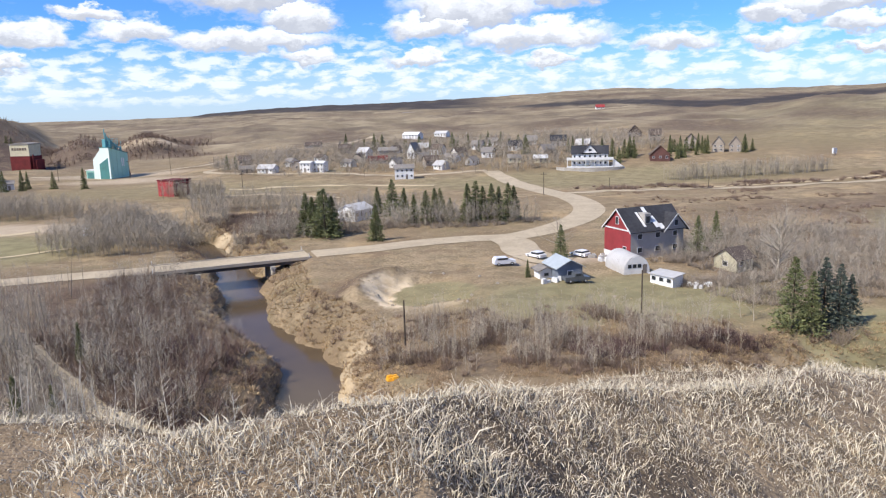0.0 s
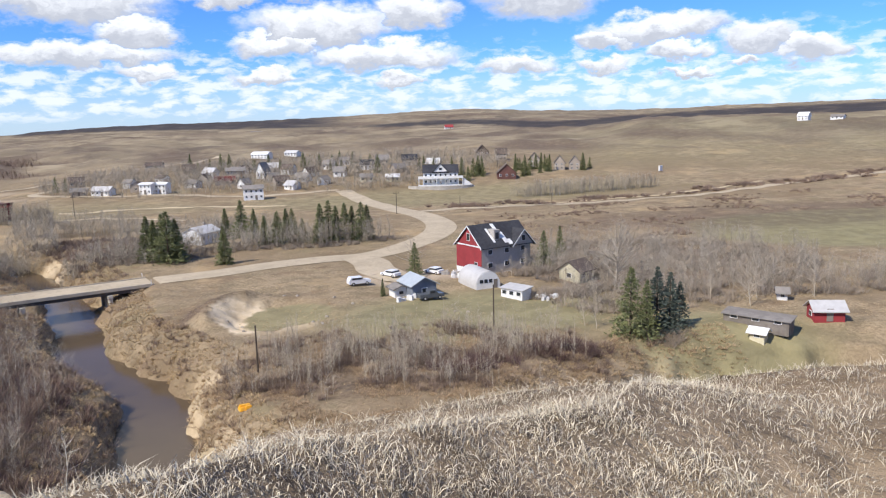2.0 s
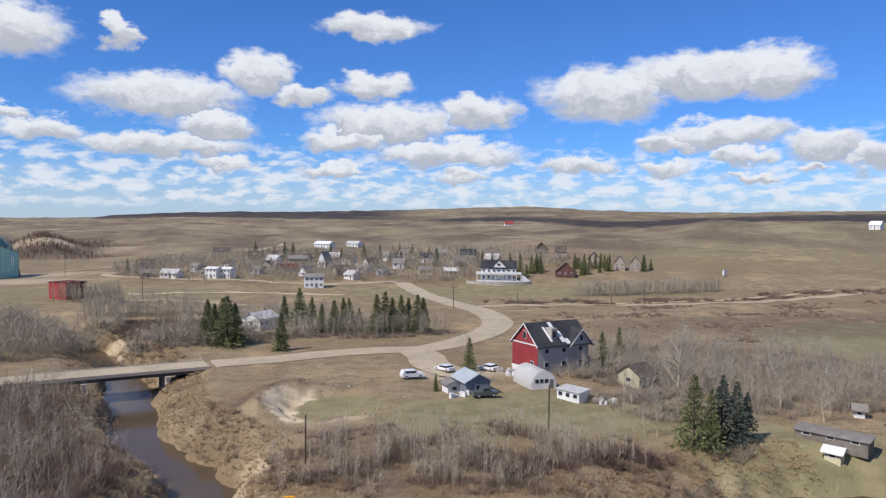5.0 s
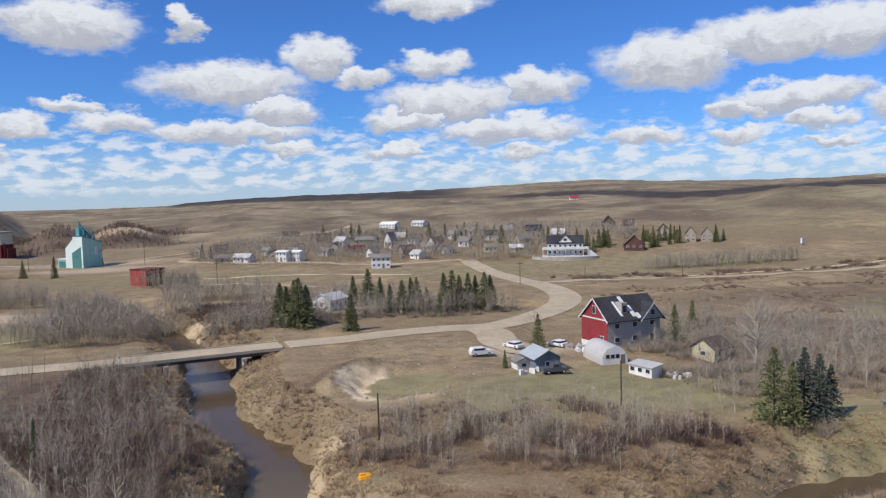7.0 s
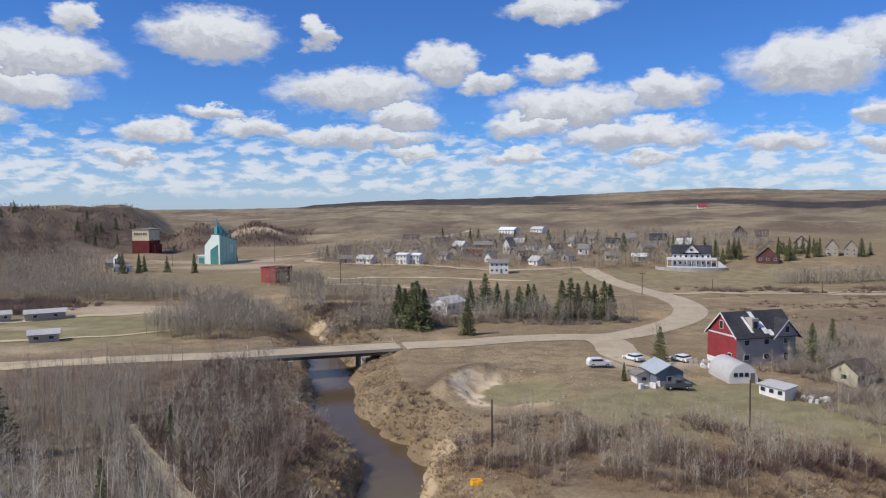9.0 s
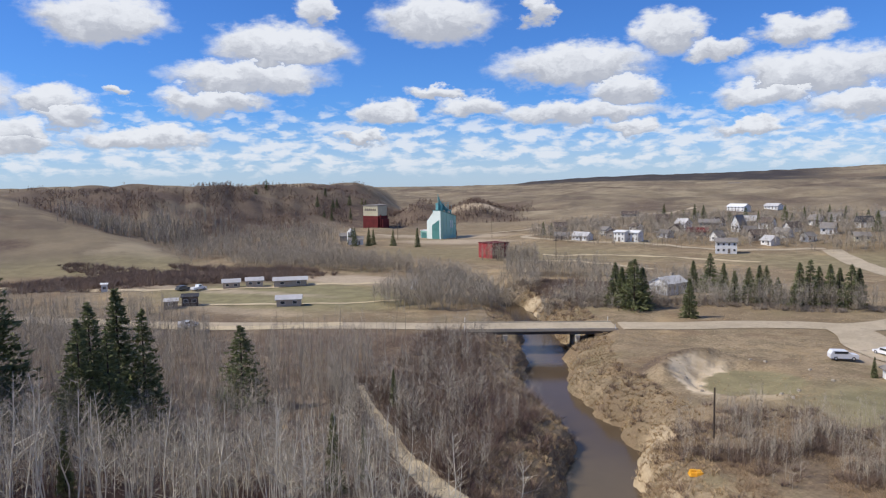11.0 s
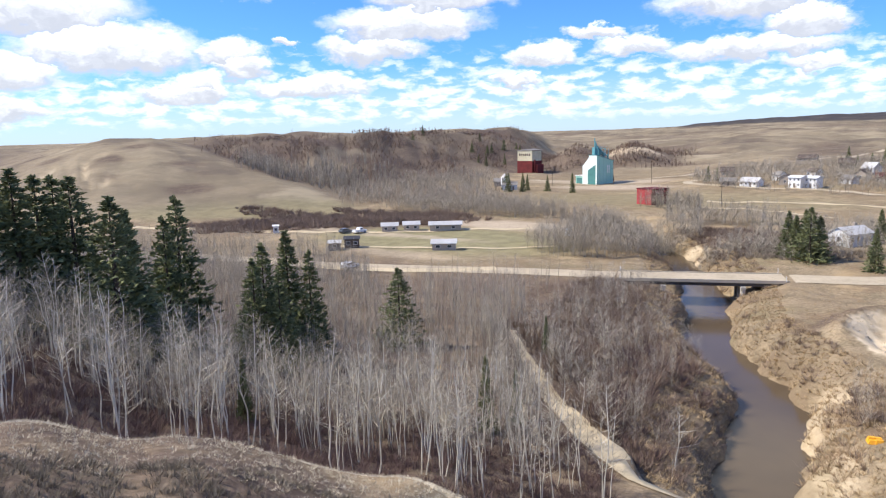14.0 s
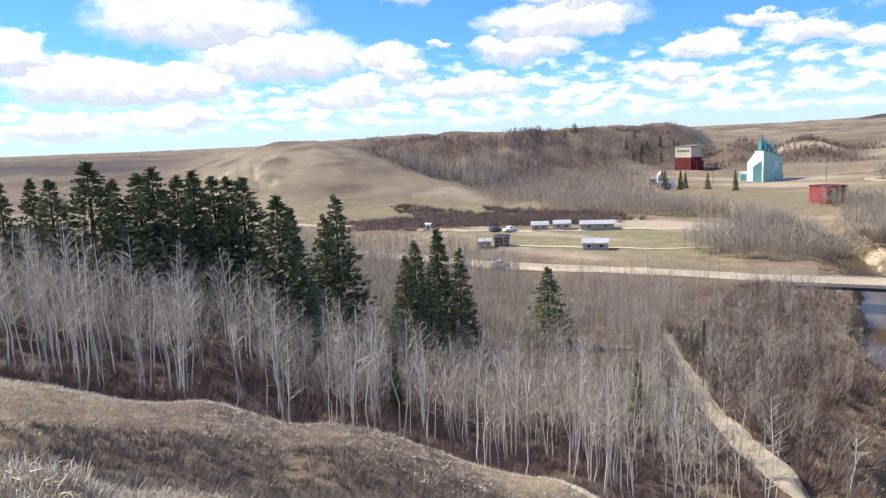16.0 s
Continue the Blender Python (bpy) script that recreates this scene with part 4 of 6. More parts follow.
house("white_bungalow", "white bungalow behind a row of spruces", -28.0, 220.5, 8.5, 6.5, 3.2, 1.5, 58, WHITE, METALROOF, 1, 4, 1, chimney=True)
house("garage", "small white garage among bare trees", -38.5, 221.0, 6, 5, 2.5, 1.4, 12, WHITE, GREYROOF, 1, 2, 1, "garage")

VILLAGE = "village houses on the rise"


def village():
    def put(label, x, y, w, d, h, *rest):
        k = 0.72 if y < 700 else 0.6
        rest = list(rest)
        rest[1] -= 30 if rest[2] is WHITE and y < 700 else 0
        house("village_house", label, x, y, w * k, d * k, h * (0.84 if y < 500 else 0.6 if y < 700 else 0.5), *rest, group=VILLAGE)

    put("white two-storey block with a flat-looking roof", -70.5, 374, 8.5, 8, 5.6, 0.7, 8, WHITE, WHITE, 2, 3, 1)
    put("white two-storey house beside its twin", -64.0, 375, 8, 7, 5.4, 0.8, 8, WHITE, WHITE, 2, 3, 1)
    put("low white house with a pale roof", -92, 378, 13, 8, 3.0, 1.8, 10, WHITE, METALROOF, 1, 4, 1)
    put("low grey house by the street", -104, 382, 10, 7, 2.8, 1.5, 12, TANWALL, GREYROOF, 1, 3, 1)
    put("brown house behind a spruce", -116, 424, 10, 8, 3.4, 2.4, 12, TANWALL, BROWNROOF, 1, 3, 1)
    put("white two-storey house with a long front", -19.5, 342, 12, 8, 6.0, 1.4, 36, WHITE, GREYROOF, 2, 4, 2)
    put("long tan building with a low grey roof", -33, 421, 14, 9, 6.0, 1.6, 6, TANWALL, GREYROOF, 2, 5, 2)
    put("white house with a pale metal roof", -47, 428, 10, 8, 4.0, 2.4, -5, WHITE, METALROOF, 1, 3, 1)
    put("white steep-gabled church-like hall", -18, 420, 9, 6.5, 5.0, 4.6, 90, WHITE, GREYROOF, 1, 2, 2)
    put("low house with a faded red roof", -37, 402, 14, 8, 2.6, 1.9, 4, TANWALL, DARKRED, 1, 4, 1)
    put("white house with a brown roof", -4, 434, 10, 8, 4.0, 2.6, 0, WHITE, BROWNROOF, 1, 3, 1)
    put("low white house with a grey roof", 3.5, 399, 11, 8, 3.0, 2.2, -6, WHITE, GREYROOF, 1, 3, 1)
    put("brown house beside a white one", -8, 388, 10, 8, 3.4, 2.2, 20, TANWALL, BROWNROOF, 1, 3, 1)
    put("large white hall behind the village", -26, 600, 20, 12, 6.0, 2.0, 0, WHITE, WHITE, 2, 5, 1)
    put("long white building behind the village", -2, 610, 16, 9, 4.0, 1.8, -5, WHITE, METALROOF, 1, 4, 1)
    put("dark low house up the slope", -93, 520, 15, 9, 3.4, 2.0, 0, GREYWALL, BROWNROOF, 1, 4, 1)
    put("low cream house by the street", 49, 377, 9.5, 7, 2.8, 1.4, -4, CREAM, WHITE, 1, 3, 1)
    put("low cream house among bare trees", 36, 384, 9, 7, 2.8, 1.6, 4, CREAM, GREYROOF, 1, 3, 1)
    put("white house with a dark roof", 41, 428, 10, 8, 3.6, 2.6, 8, WHITE, SHINGLE, 1, 3, 1)
    put("dark house with broad eaves", 66, 428, 12, 9, 4.2, 2.8, -8, GREYWALL, SHINGLE, 2, 3, 1)
    put("grey house among spruces", 52, 446, 10, 8, 4.0, 2.6, 0, TANWALL, GREYROOF, 1, 3, 1)
    put("red-brown house with a gable to the valley", 106, 362.5, 12, 13, 3.4, 4.2, 78, REDBROWN, BROWNROOF, 1, 2, 3)
    put("large dark brown gabled house on the slope", 116, 450, 12, 11, 3.2, 4.0, 78, BROWNROOF, BROWNROOF, 1, 2, 3)
    put("tan house with a brown roof among spruces", 121, 424, 9, 8, 4.4, 3.0, -16, TANWALL, BROWNROOF, 2, 3, 1)
    put("tan gabled house among spruces", 131, 392, 9, 9, 4.6, 3.6, 70, TANWALL, BROWNROOF, 2, 2, 2)
    put("tan house with steep twin gables", 141, 379, 7, 8, 4.6, 3.8, 68, TANWALL, GREYROOF, 2, 2, 2)
    put("tan house beside its twin gable", 149, 377, 7, 8, 4.6, 3.8, 68, TANWALL, GREYROOF, 2, 2, 2)
    put("white house at the hill's foot", 20, 446, 9, 7, 3.6, 2.4, 0, WHITE, GREYROOF, 1, 3, 1)
    put("tan house on the slope", -62, 455, 10, 8, 3.6, 2.4, 6, TANWALL, BROWNROOF, 1, 3, 1)
    put("low white farmhouse on the far slope", -62, 1290, 34, 14, 6.0, 3.0, 0, WHITE, GREYROOF, 1, 4, 1)
    put("pale farm building on the far slope", -20, 1300, 26, 14, 6.0, 3.0, 0, CREAM, METALROOF, 1, 4, 1)
    put("white farmhouse with a red roof on the far slope", 201, 955, 18, 10, 5.0, 3.0, 0, WHITE, BRIGHTRED, 1, 4, 1)
    put("white house on the hill's brow", 420, 548, 12, 9, 6.0, 3.0, -30, WHITE, WHITE, 2, 3, 1)
    put("low pale house on the hill's brow", 447, 541, 14, 9, 3.0, 1.6, -30, WHITE, GREYROOF, 1, 3, 1)

    luck = np.random.RandomState(9)
    for x, y in ((-52, 392), (-26, 384), (-12, 404), (8, 418), (14, 384), (24, 408), (-30, 446), (-70, 412), (-84, 400), (56, 404), (30, 462), (-48, 408), (-14, 452), (76, 404), (-2, 372), (-78, 386)):
        pale = luck.rand() < 0.4
        put("small white village house" if pale else "small tan village house", x, y, luck.uniform(8, 11), luck.uniform(6, 8), luck.uniform(2.7, 3.8), luck.uniform(1.4, 2.6), luck.uniform(-30, 90), WHITE if pale else TANWALL, (GREYROOF, BROWNROOF, METALROOF)[luck.randint(3)], 1, 2, 1)


village()


def inn():
    """The big white house with a pillared porch and a pale terrace wall."""
    b = house("white_inn", "large white house with dark roofs and a pillared porch", 70.5, 357, 17, 9.5, 6.2, 3.4, -11, WHITE, SHINGLE, 2, 7, 2, chimney=True)
    part("front_gable", Shape().prism([(-3.4, 6.6), (3.4, 6.6), (0, 10.2)], -6.0, -0.5), WHITE, b, "white gable over the porch")
    for s in (-1, 1):
        part("gable_roof", Shape().prism([(s * 4.0, 6.3), (0, 10.25), (0, 10.5), (s * 4.0, 6.6)][:: 1 if s < 0 else -1], -6.4, -0.4), SHINGLE, b)
    window_on(b, 0, -6.0, 7.4, 1.4, 1.1, "front")
    part("porch_roof", Shape().box(-11, -8.2, 3.3, 11, -4.9, 3.65), WHITE, b)
    part("porch_floor", Shape().box(-11, -8.2, -0.9, 11, -4.9, 0.25), WHITE, b)
    for i in range(11):
        part("pillar", Shape().box(-10.8 + i * 2.14, -8.1, 0.2, -10.5 + i * 2.14, -7.8, 3.3), WHITE, b)
    part("balcony_rail", Shape().box(-11, -8.2, 3.65, 11, -8.05, 4.6), WHITE, b)
    part("stair", Shape().prism([(11, -1.0), (17, -1.0), (11, 3.6)], -7.6, -5.6), WHITE, b, "white outdoor stair")
    wall = Shape()
    for i in range(27):
        a = math.pi * (1 + i / 26)
        x, y = 16 * math.cos(a), -7 + 7.5 * math.sin(a)
        wall.v += [(x, y, -3.2), (x, y, 0.2), (x * 0.97, y + 0.4, 0.2), (x * 0.97, y + 0.4, -3.2)]
        if i:
            k = len(wall.v) - 8
            wall.f += [(k + q, k + 4 + q, k + 5 + q, k + 1 + q) for q in range(3)]
    part("terrace_wall", wall, CONCRETE, b, "pale curved terrace wall")


inn()


# ---- grain elevators, barn, silo ----
def teal_elevator():
    b = base("grain_elevator", -186, 406, 66, "tall faded teal grain elevator with roof machinery", "elevator")
    w, d, h = 12.5, 13.0, 17.0
    part("bin_house", Shape().prism([(-w / 2, -1), (w / 2, -1), (w / 2, h - 3.6), (-w / 2, h)], -d / 2, 0.4), TEAL, b)
    part("sloped_bins", Shape().prism([(-d / 2, -1), (-0.4, -1), (-0.4, h - 1.0), (-d / 2, h - 6.5)], -w / 2 + 0.3, w / 2 - 0.3).turned(Matrix.Rotation(radians(90), 4, "Z") @ Matrix.Diagonal((-1, 1, 1, 1))), TEAL, b, "lower bins with a slanted roof")
    part("roof", Shape().prism([(w / 2 + 0.3, h - 3.65), (w / 2 + 0.3, h - 3.4), (-w / 2 - 0.3, h + 0.3), (-w / 2 - 0.3, h + 0.05)], -d / 2 - 0.3, 0.7), DARKTEAL, b)
    # thin sheets over the end walls carry the sunlit tone
    part("end_wall", Shape().prism([(-d / 2, -1), (0.4, -1), (0.4, h - 0.1), (-d / 2, h - 0.1)], w / 2 + 0.004, w / 2 + 0.06).turned(Matrix.Rotation(radians(90), 4, "Z")), LITTEAL, b, "end wall coloured paler as the sunlit side")
    part("slanted_end_wall", Shape().prism([(-d / 2, -1), (-0.45, -1), (-0.45, h - 1.1), (-d / 2, h - 6.6)], w / 2 - 0.29, w / 2 - 0.22).turned(Matrix.Rotation(radians(90), 4, "Z") @ Matrix.Diagonal((-1, -1, 1, 1)) @ Matrix.Diagonal((1, -1, 1, 1))), LITTEAL, b, "end wall coloured paler as the sunlit side")
    part("driveway_shed", Shape().box(-w / 2 + 0.5, d / 2, -1, w / 2 - 3, d / 2 + 6.5, 4.4), TEAL, b)
    part("shed_roof", Shape().box(-w / 2 + 0.2, d / 2 + 0.01, 4.4, w / 2 - 2.7, d / 2 + 6.8, 4.8), WHITE, b)
    part("shed_door", Shape().box(-w / 2 + 0.38, d / 2 + 0.8, -0.4, -w / 2 + 0.52, d / 2 + 5.6, 3.4), DARKTEAL, b)
    part("big_door", Shape().prism([(-5.4, -0.5), (1.4, -0.5), (1.4, 8.0), (-5.4, 11.5)], w / 2 - 0.02, w / 2 + 0.1).turned(Matrix.Rotation(radians(90), 4, "Z")), DARKTEAL, b, "tall dark teal cladding")
    for x in (-4.2, -1.4, 1.4, 4.2):
        part("rib", Shape().box(x - 0.1, -d / 2 - 0.12, -0.5, x + 0.1, -d / 2 + 0.02, h - 2.0 - x * 0.29), TEAL, b)
    for x in (1.5, 2.7):
        part("window", Shape().box(x, -d / 2 - 0.14, 6.5, x + 0.6, -d / 2 + 0.02, 11.0), WHITE, b, "pale sign panel")
    part("mast", Shape().rod((-4.6, -2.6, h - 1), (-4.6, -2.6, h + 10.0), 0.36, 0.24, 6), PIPE, b)
    part("head_box", Shape().box(-5.4, -3.6, h - 0.6, -2.6, -1.2, h + 4.5), PIPE, b, "blue-green leg head")
    for i in range(9):
        t = i / 8
        x, y, top = -3.6 + 8.2 * t, -5.2 + (i * 37 % 5) * 1.1, h + 6.2 - 3.4 * t - (i % 2) * 0.8
        part("spout", Shape().rod((-3.8, -2.4, h + 8.0 - 0.3 * i), (x, y, h - 0.4 - 3.6 * (x + w / 2) / w + 2.2), 0.24, 0.24, 6), PIPE, b)
        part("strut", Shape().rod((x, y, h - 4.0), (x, y, top + 0.4), 0.15, 0.13, 5), PIPE, b)
        if i % 2 == 0:
            part("vent", Shape().rod((x, y + 0.8, h - 4.0), (x, y + 0.8, h + 3.4 - 3.2 * t), 0.6, 0.4, 8), PIPE, b)
    part("catwalk", Shape().box(-4.8, -3.4, h + 3.6, 3.6, -2.6, h + 3.8), PIPE, b)
    part("catwalk_rail", Shape().box(-4.8, -3.44, h + 4.6, 3.6, -3.36, h + 4.7), PIPE, b)
    part("leg_casing", Shape().rod((w / 2 + 3.2, -2, -1), (w / 2 + 0.4, -2, h - 4.5), 0.4, 0.4, 8), PIPE, b)
    for y in (-5.4, 1.8):
        part("prop", Shape().rod((w / 2 + 2.2, y, -1), (w / 2 + 0.1, y, 9.0), 0.22, 0.18, 6), GIRDER, b)


def brown_elevator():
    b = base("wooden_elevator", -283, 494, -8, "old grain elevator, cream upper half over dark red", "elevator")
    part("lower_house", Shape().box(-7.2, -6, -1, 7.2, 6, 9.0), DARKRED, b, "dark red lower half")
    part("upper_house", Shape().box(-7.0, -5.8, 9.0, 7.0, 5.8, 16.5), CREAM, b, "faded cream upper half")
    part("roof", Shape().prism([(-7.4, 16.5), (7.4, 16.5), (7.4, 17.2), (0, 18.0), (-7.4, 17.2)], -6.1, 6.1), GREYROOF, b)
    for i in range(6):
        part("lettering_bar", Shape().box(-5.4 + i * 1.9, -5.92, 12.8, -4.2 + i * 1.9, -5.8, 14.6), BROWNROOF, b)
    part("side_shed", Shape().box(7.2, -4, -1, 10.4, 4, 6.5), DARKRED, b)
    part("chute", Shape().rod((8.6, -4.5, 0), (8.6, -4.5, 10), 0.5, 0.5, 6), DARKRED, b)


def red_barn():
    b = base("red_barn", -114, 305, 62, "bright red flat-roofed barn behind bare poplars", "barn")
    # sunlit front and shaded sides are put into the two reds
    part("wall", Shape().box(-4.6, -4.6, -1, 4.6, 4.6, 6.2), DARKRED, b)
    part("front_wall", Shape().box(-4.72, -4.6, -1, -4.6, 4.6, 6.2), BRIGHTRED, b, "front wall coloured brighter red as the sunlit side")
    part("roof", Shape().box(-4.9, -4.9, 6.2, 4.9, 4.9, 6.6), DARKRED, b)
    for i in range(6):
        part("vent_panel", Shape().box(-4.2 + i * 1.5, -4.72, 5.0, -3.3 + i * 1.5, -4.6, 5.8), BRIGHTRED, b)


teal_elevator(), brown_elevator(), red_barn()
silo = base("white_silo", -224, 363, 0, "small white silo with a conical cap", "silo")
part("tank", Shape().rod((0, 0, -1), (0, 0, 6.0), 2.3, 2.3, 16), WHITE, silo)
part("cap", Shape().rod((0, 0, 6.0), (0, 0, 8.2), 2.45, 0.3, 16), METALROOF, silo)
part("ladder", Shape().box(-0.25, -2.45, 0, 0.25, -2.32, 6), GIRDER, silo)
house("elevator_office", "low white shed beside the silo", -214, 352, 8, 6, 3.0, 1.4, 30, WHITE, GREYROOF, 1, 2, 1, "shed")
house("elevator_shed", "small grey shed near the elevators", -232, 372, 9, 6, 3.0, 1.6, 30, TANWALL, GREYROOF, 1, 2, 1, "shed")
sign = base("white_sign", 183, 345, 30, "small white box standing on the grassy slope", "sign")
part("board", Shape().box(-1.3, -0.4, 1.0, 1.3, 0.4, 3.6), WHITE, sign)
for sx in (-0.9, 0.9):
    part("post", Shape().box(sx - 0.1, -0.1, -0.6, sx + 0.1, 0.1, 1.0), TIMBER, sign)

# ---- campground ----
CAMP = "campground shelters"
for x, y, w, turn, label in ((-160, 186.5, 5.2, 40, "tan picnic shelter with a pale roof"), (-154.3, 191, 5.2, 40, "tan picnic shelter beside its twin"), (-144.5, 197, 10.5, 36, "long low pale-roofed park building"), (-119.5, 162.5, 6.4, 33, "low log shelter by bare trees")):
    house("park_shelter", label, x, y, w, 3.6, 2.1, 0.8, turn, PALEWALL, METALROOF, 1, 2, 1, "shelter", CAMP, door=False)
shed("dark_cabin", "dark brown park cabin on the grass", -146, 153.5, 4.2, 3.4, 2.4, 42, BROWNROOF, SHINGLE, 0.4, 2, CAMP)
shed("park_kiosk", "small timber kiosk with pale boards", -148, 148.5, 3.4, 2.6, 2.0, 42, TIMBER, METALROOF, 0.4, 1, CAMP)
shed("ticket_booth", "small white booth by the lane", -196, 168, 1.8, 1.6, 2.4, 48, WHITE, WHITE, 0.2, 1, CAMP)
shed("camp_toilet", "small white hut among bare trees", -102, 203, 2.2, 2.0, 2.8, 27, WHITE, GREYROOF, 0.2, 1, CAMP)


# ---- vehicles ----
def vehicle(name, label, x, y, turn, paintwork, kind="suv", group="parked cars"):
    b = base(name, x, y, turn, label, "car" if kind != "van" else "van", group, z=float(ground_at(x, y)) + (0.16 if math.hypot(x, y) < 170 and x > 0 else 0.1))
    long, wide = (4.7, 1.9) if kind != "van" else (5.6, 2.1)
    if kind == "suv":
        side = [(-2.3, 0.35), (2.3, 0.35), (2.35, 0.8), (2.2, 1.0), (1.1, 1.08), (0.5, 1.66), (-1.9, 1.7), (-2.3, 1.1)]
    elif kind == "pickup":
        side = [(-2.4, 0.4), (2.4, 0.4), (2.4, 0.95), (1.2, 1.1), (0.7, 1.75), (-0.5, 1.75), (-0.6, 1.1), (-2.4, 1.1)]
    elif kind == "car":
        side = [(-2.2, 0.3), (2.2, 0.3), (2.25, 0.7), (1.2, 0.88), (0.5, 1.4), (-1.1, 1.42), (-1.8, 0.95), (-2.2, 0.9)]
    else:
        side = [(-2.8, 0.35), (2.8, 0.35), (2.8, 1.1), (2.2, 1.3), (1.8, 2.3), (-2.8, 2.4)]
    part("body", Shape().prism(side, -wide / 2, wide / 2), paintwork, b)
    top = max(z for _, z in side)
    low = top - 0.5
    part("side_glass", Shape().box(-1.7 if kind != "pickup" else -0.35, -wide / 2 - 0.02, low, 0.55, wide / 2 + 0.02, top - 0.12), GLASS, b)
    part("windscreen", Shape().prism([(1.02, 1.12), (1.08, 1.12), (0.56, top - 0.08), (0.50, top - 0.08)], -wide / 2 + 0.15, wide / 2 - 0.15), GLASS, b)
    for sx in (-1.45, 1.45):
        for sy in (-1, 1):
            wheel = part("wheel", Shape().rod((sx, sy * (wide / 2 - 0.2), 0.34), (sx, sy * (wide / 2 + 0.03), 0.34), 0.34, 0.34, 12), RUBBER, b)
            part("rim", Shape().rod((sx, sy * (wide / 2 + 0.01), 0.34), (sx, sy * (wide / 2 + 0.05), 0.34), 0.2, 0.18, 10), METALROOF, wheel)
    return b


vehicle("parked_suv", "white sport utility vehicle parked on the gravel", 11.5, 146.8, 14, CARWHITE)
vehicle("parked_car", "white car parked in the yard lane", 18.9, 153.4, 128, CARWHITE, "car")
vehicle("parked_car", "white car parked beside a spruce", 28.6, 154.6, 128, CARWHITE, "car")
vehicle("pickup_truck", "pale pickup truck by the workshop", 23.4, 130.2, 12, CARDARK, "pickup")
vehicle("parked_suv", "white sport utility vehicle on the campground lane", -123.3, 129.0, 88, CARWHITE, "suv", "campground vehicles")
vehicle("pickup_truck", "white pickup truck parked by the campground", -166.5, 178.6, 80, CARWHITE, "pickup", "campground vehicles")
vehicle("parked_car", "dark car parked by the campground", -170.5, 176.0, 80, CARDARK, "car", "campground vehicles")

# ---- poles, clutter ----
def pole(x, y, h, bar=False, label="dark wooden utility pole standing in dry grass"):
    b = base("utility_pole", x, y, 0, label, "pole", "utility poles")
    part("post", Shape().rod((0, 0, -0.8), (0, 0, h), 0.13, 0.10, 8), POLEWOOD, b)
    if bar:
        part("crossarm", Shape().box(-1.1, -0.07, h - 0.9, 1.1, 0.07, h - 0.72), POLEWOOD, b)
        for sx in (-0.9, 0.9):
            part("insulator", Shape().rod((sx, 0, h - 0.72), (sx, 0, h - 0.5), 0.06, 0.05, 6), GLASS, b)


for x, y, h, bar in ((-6.3, 97.3, 6.6, False), (30, 110, 7.0, False), (-18, 186, 7.0, True), (36, 268, 8.5, True), (-84, 300, 9, True), (-205, 385, 10, True), (-170, 392, 10, True), (-150, 398, 10, True), (62, 276, 4.5, False), (100, 277, 4.5, False)):
    pole(x, y, h, bar)

raft = base("orange_tarp", -7.2, 86.2, 20, "crumpled orange-yellow tarp lying on the bank", "tarp")
tarp = Shape()
for i in range(5):
    a = i * 1.26
    tarp.box(math.cos(a) * 0.55 - 0.5, math.sin(a) * 0.3 - 0.35, -0.1, math.cos(a) * 0.55 + 0.5, math.sin(a) * 0.3 + 0.35, 0.28 + 0.1 * (i % 3), 0.6)
part("sheet", tarp, ORANGE, raft)
small_tarp = base("yellow_scrap", -58.5, 79.0, 0, "small yellow scrap caught in the scrub", "scrap")
part("sheet", Shape().box(-0.4, -0.3, -0.1, 0.4, 0.3, 0.3, 0.6), ORANGE, small_tarp)

rng = np.random.RandomState(11)
junk_shapes = []
for i in range(4):
    s = Shape()
    for k in range(3):
        x, y = rng.uniform(-0.6, 0.6, 2)
        s.box(x - 0.4, y - 0.3, -0.2, x + 0.4, y + 0.3, rng.uniform(0.4, 1.1), rng.uniform(0.7, 1.0))
    junk_shapes.append(s.mesh("junk", (WHITE, METALROOF, GREYWALL, WHITE)[i]))
for i in range(26):
    u = rng.uniform(0, 1, 2)
    x, y = (30.5 + 4.5 * u[0], 146.5 + 8 * u[1]) if i < 15 else (17 + 9 * u[0], 130 + 3 * u[1]) if i < 21 else (41 + 5 * u[0], 124 + 3 * u[1])
    j = new("scrap_pile", junk_shapes[i % 4])
    j.matrix_world = pose(x, y, float(ground_at(x, y)), 0, 0, rng.uniform(0, 360))
    tagged(j, "pale heap of scrap and boards in the yard", "scrap", "yard scrap")
stone = Shape().box(-0.5, -0.4, -0.3, 0.5, 0.4, 0.45, 0.55).mesh("stone", STONE)
for x, y in ((-3.5, 142.5), (-1.0, 141.3), (6, 138), (4, 125), (-13, 128), (-10.5, 126.8), (-9.5, 118), (3, 116), (1.5, 118), (26, 121), (28, 119.5), (-4, 100), (9, 131)):
    s = new("boulder", stone)
    s.matrix_world = pose(x, y, float(ground_at(x, y)), 0, 0, x * 37 % 360) @ Matrix.Diagonal((0.7, 0.6, 0.35 + (x * 7 % 5) / 14, 1))
    tagged(s, "pale boulder lying on the dry grass", "boulder", "boulders")

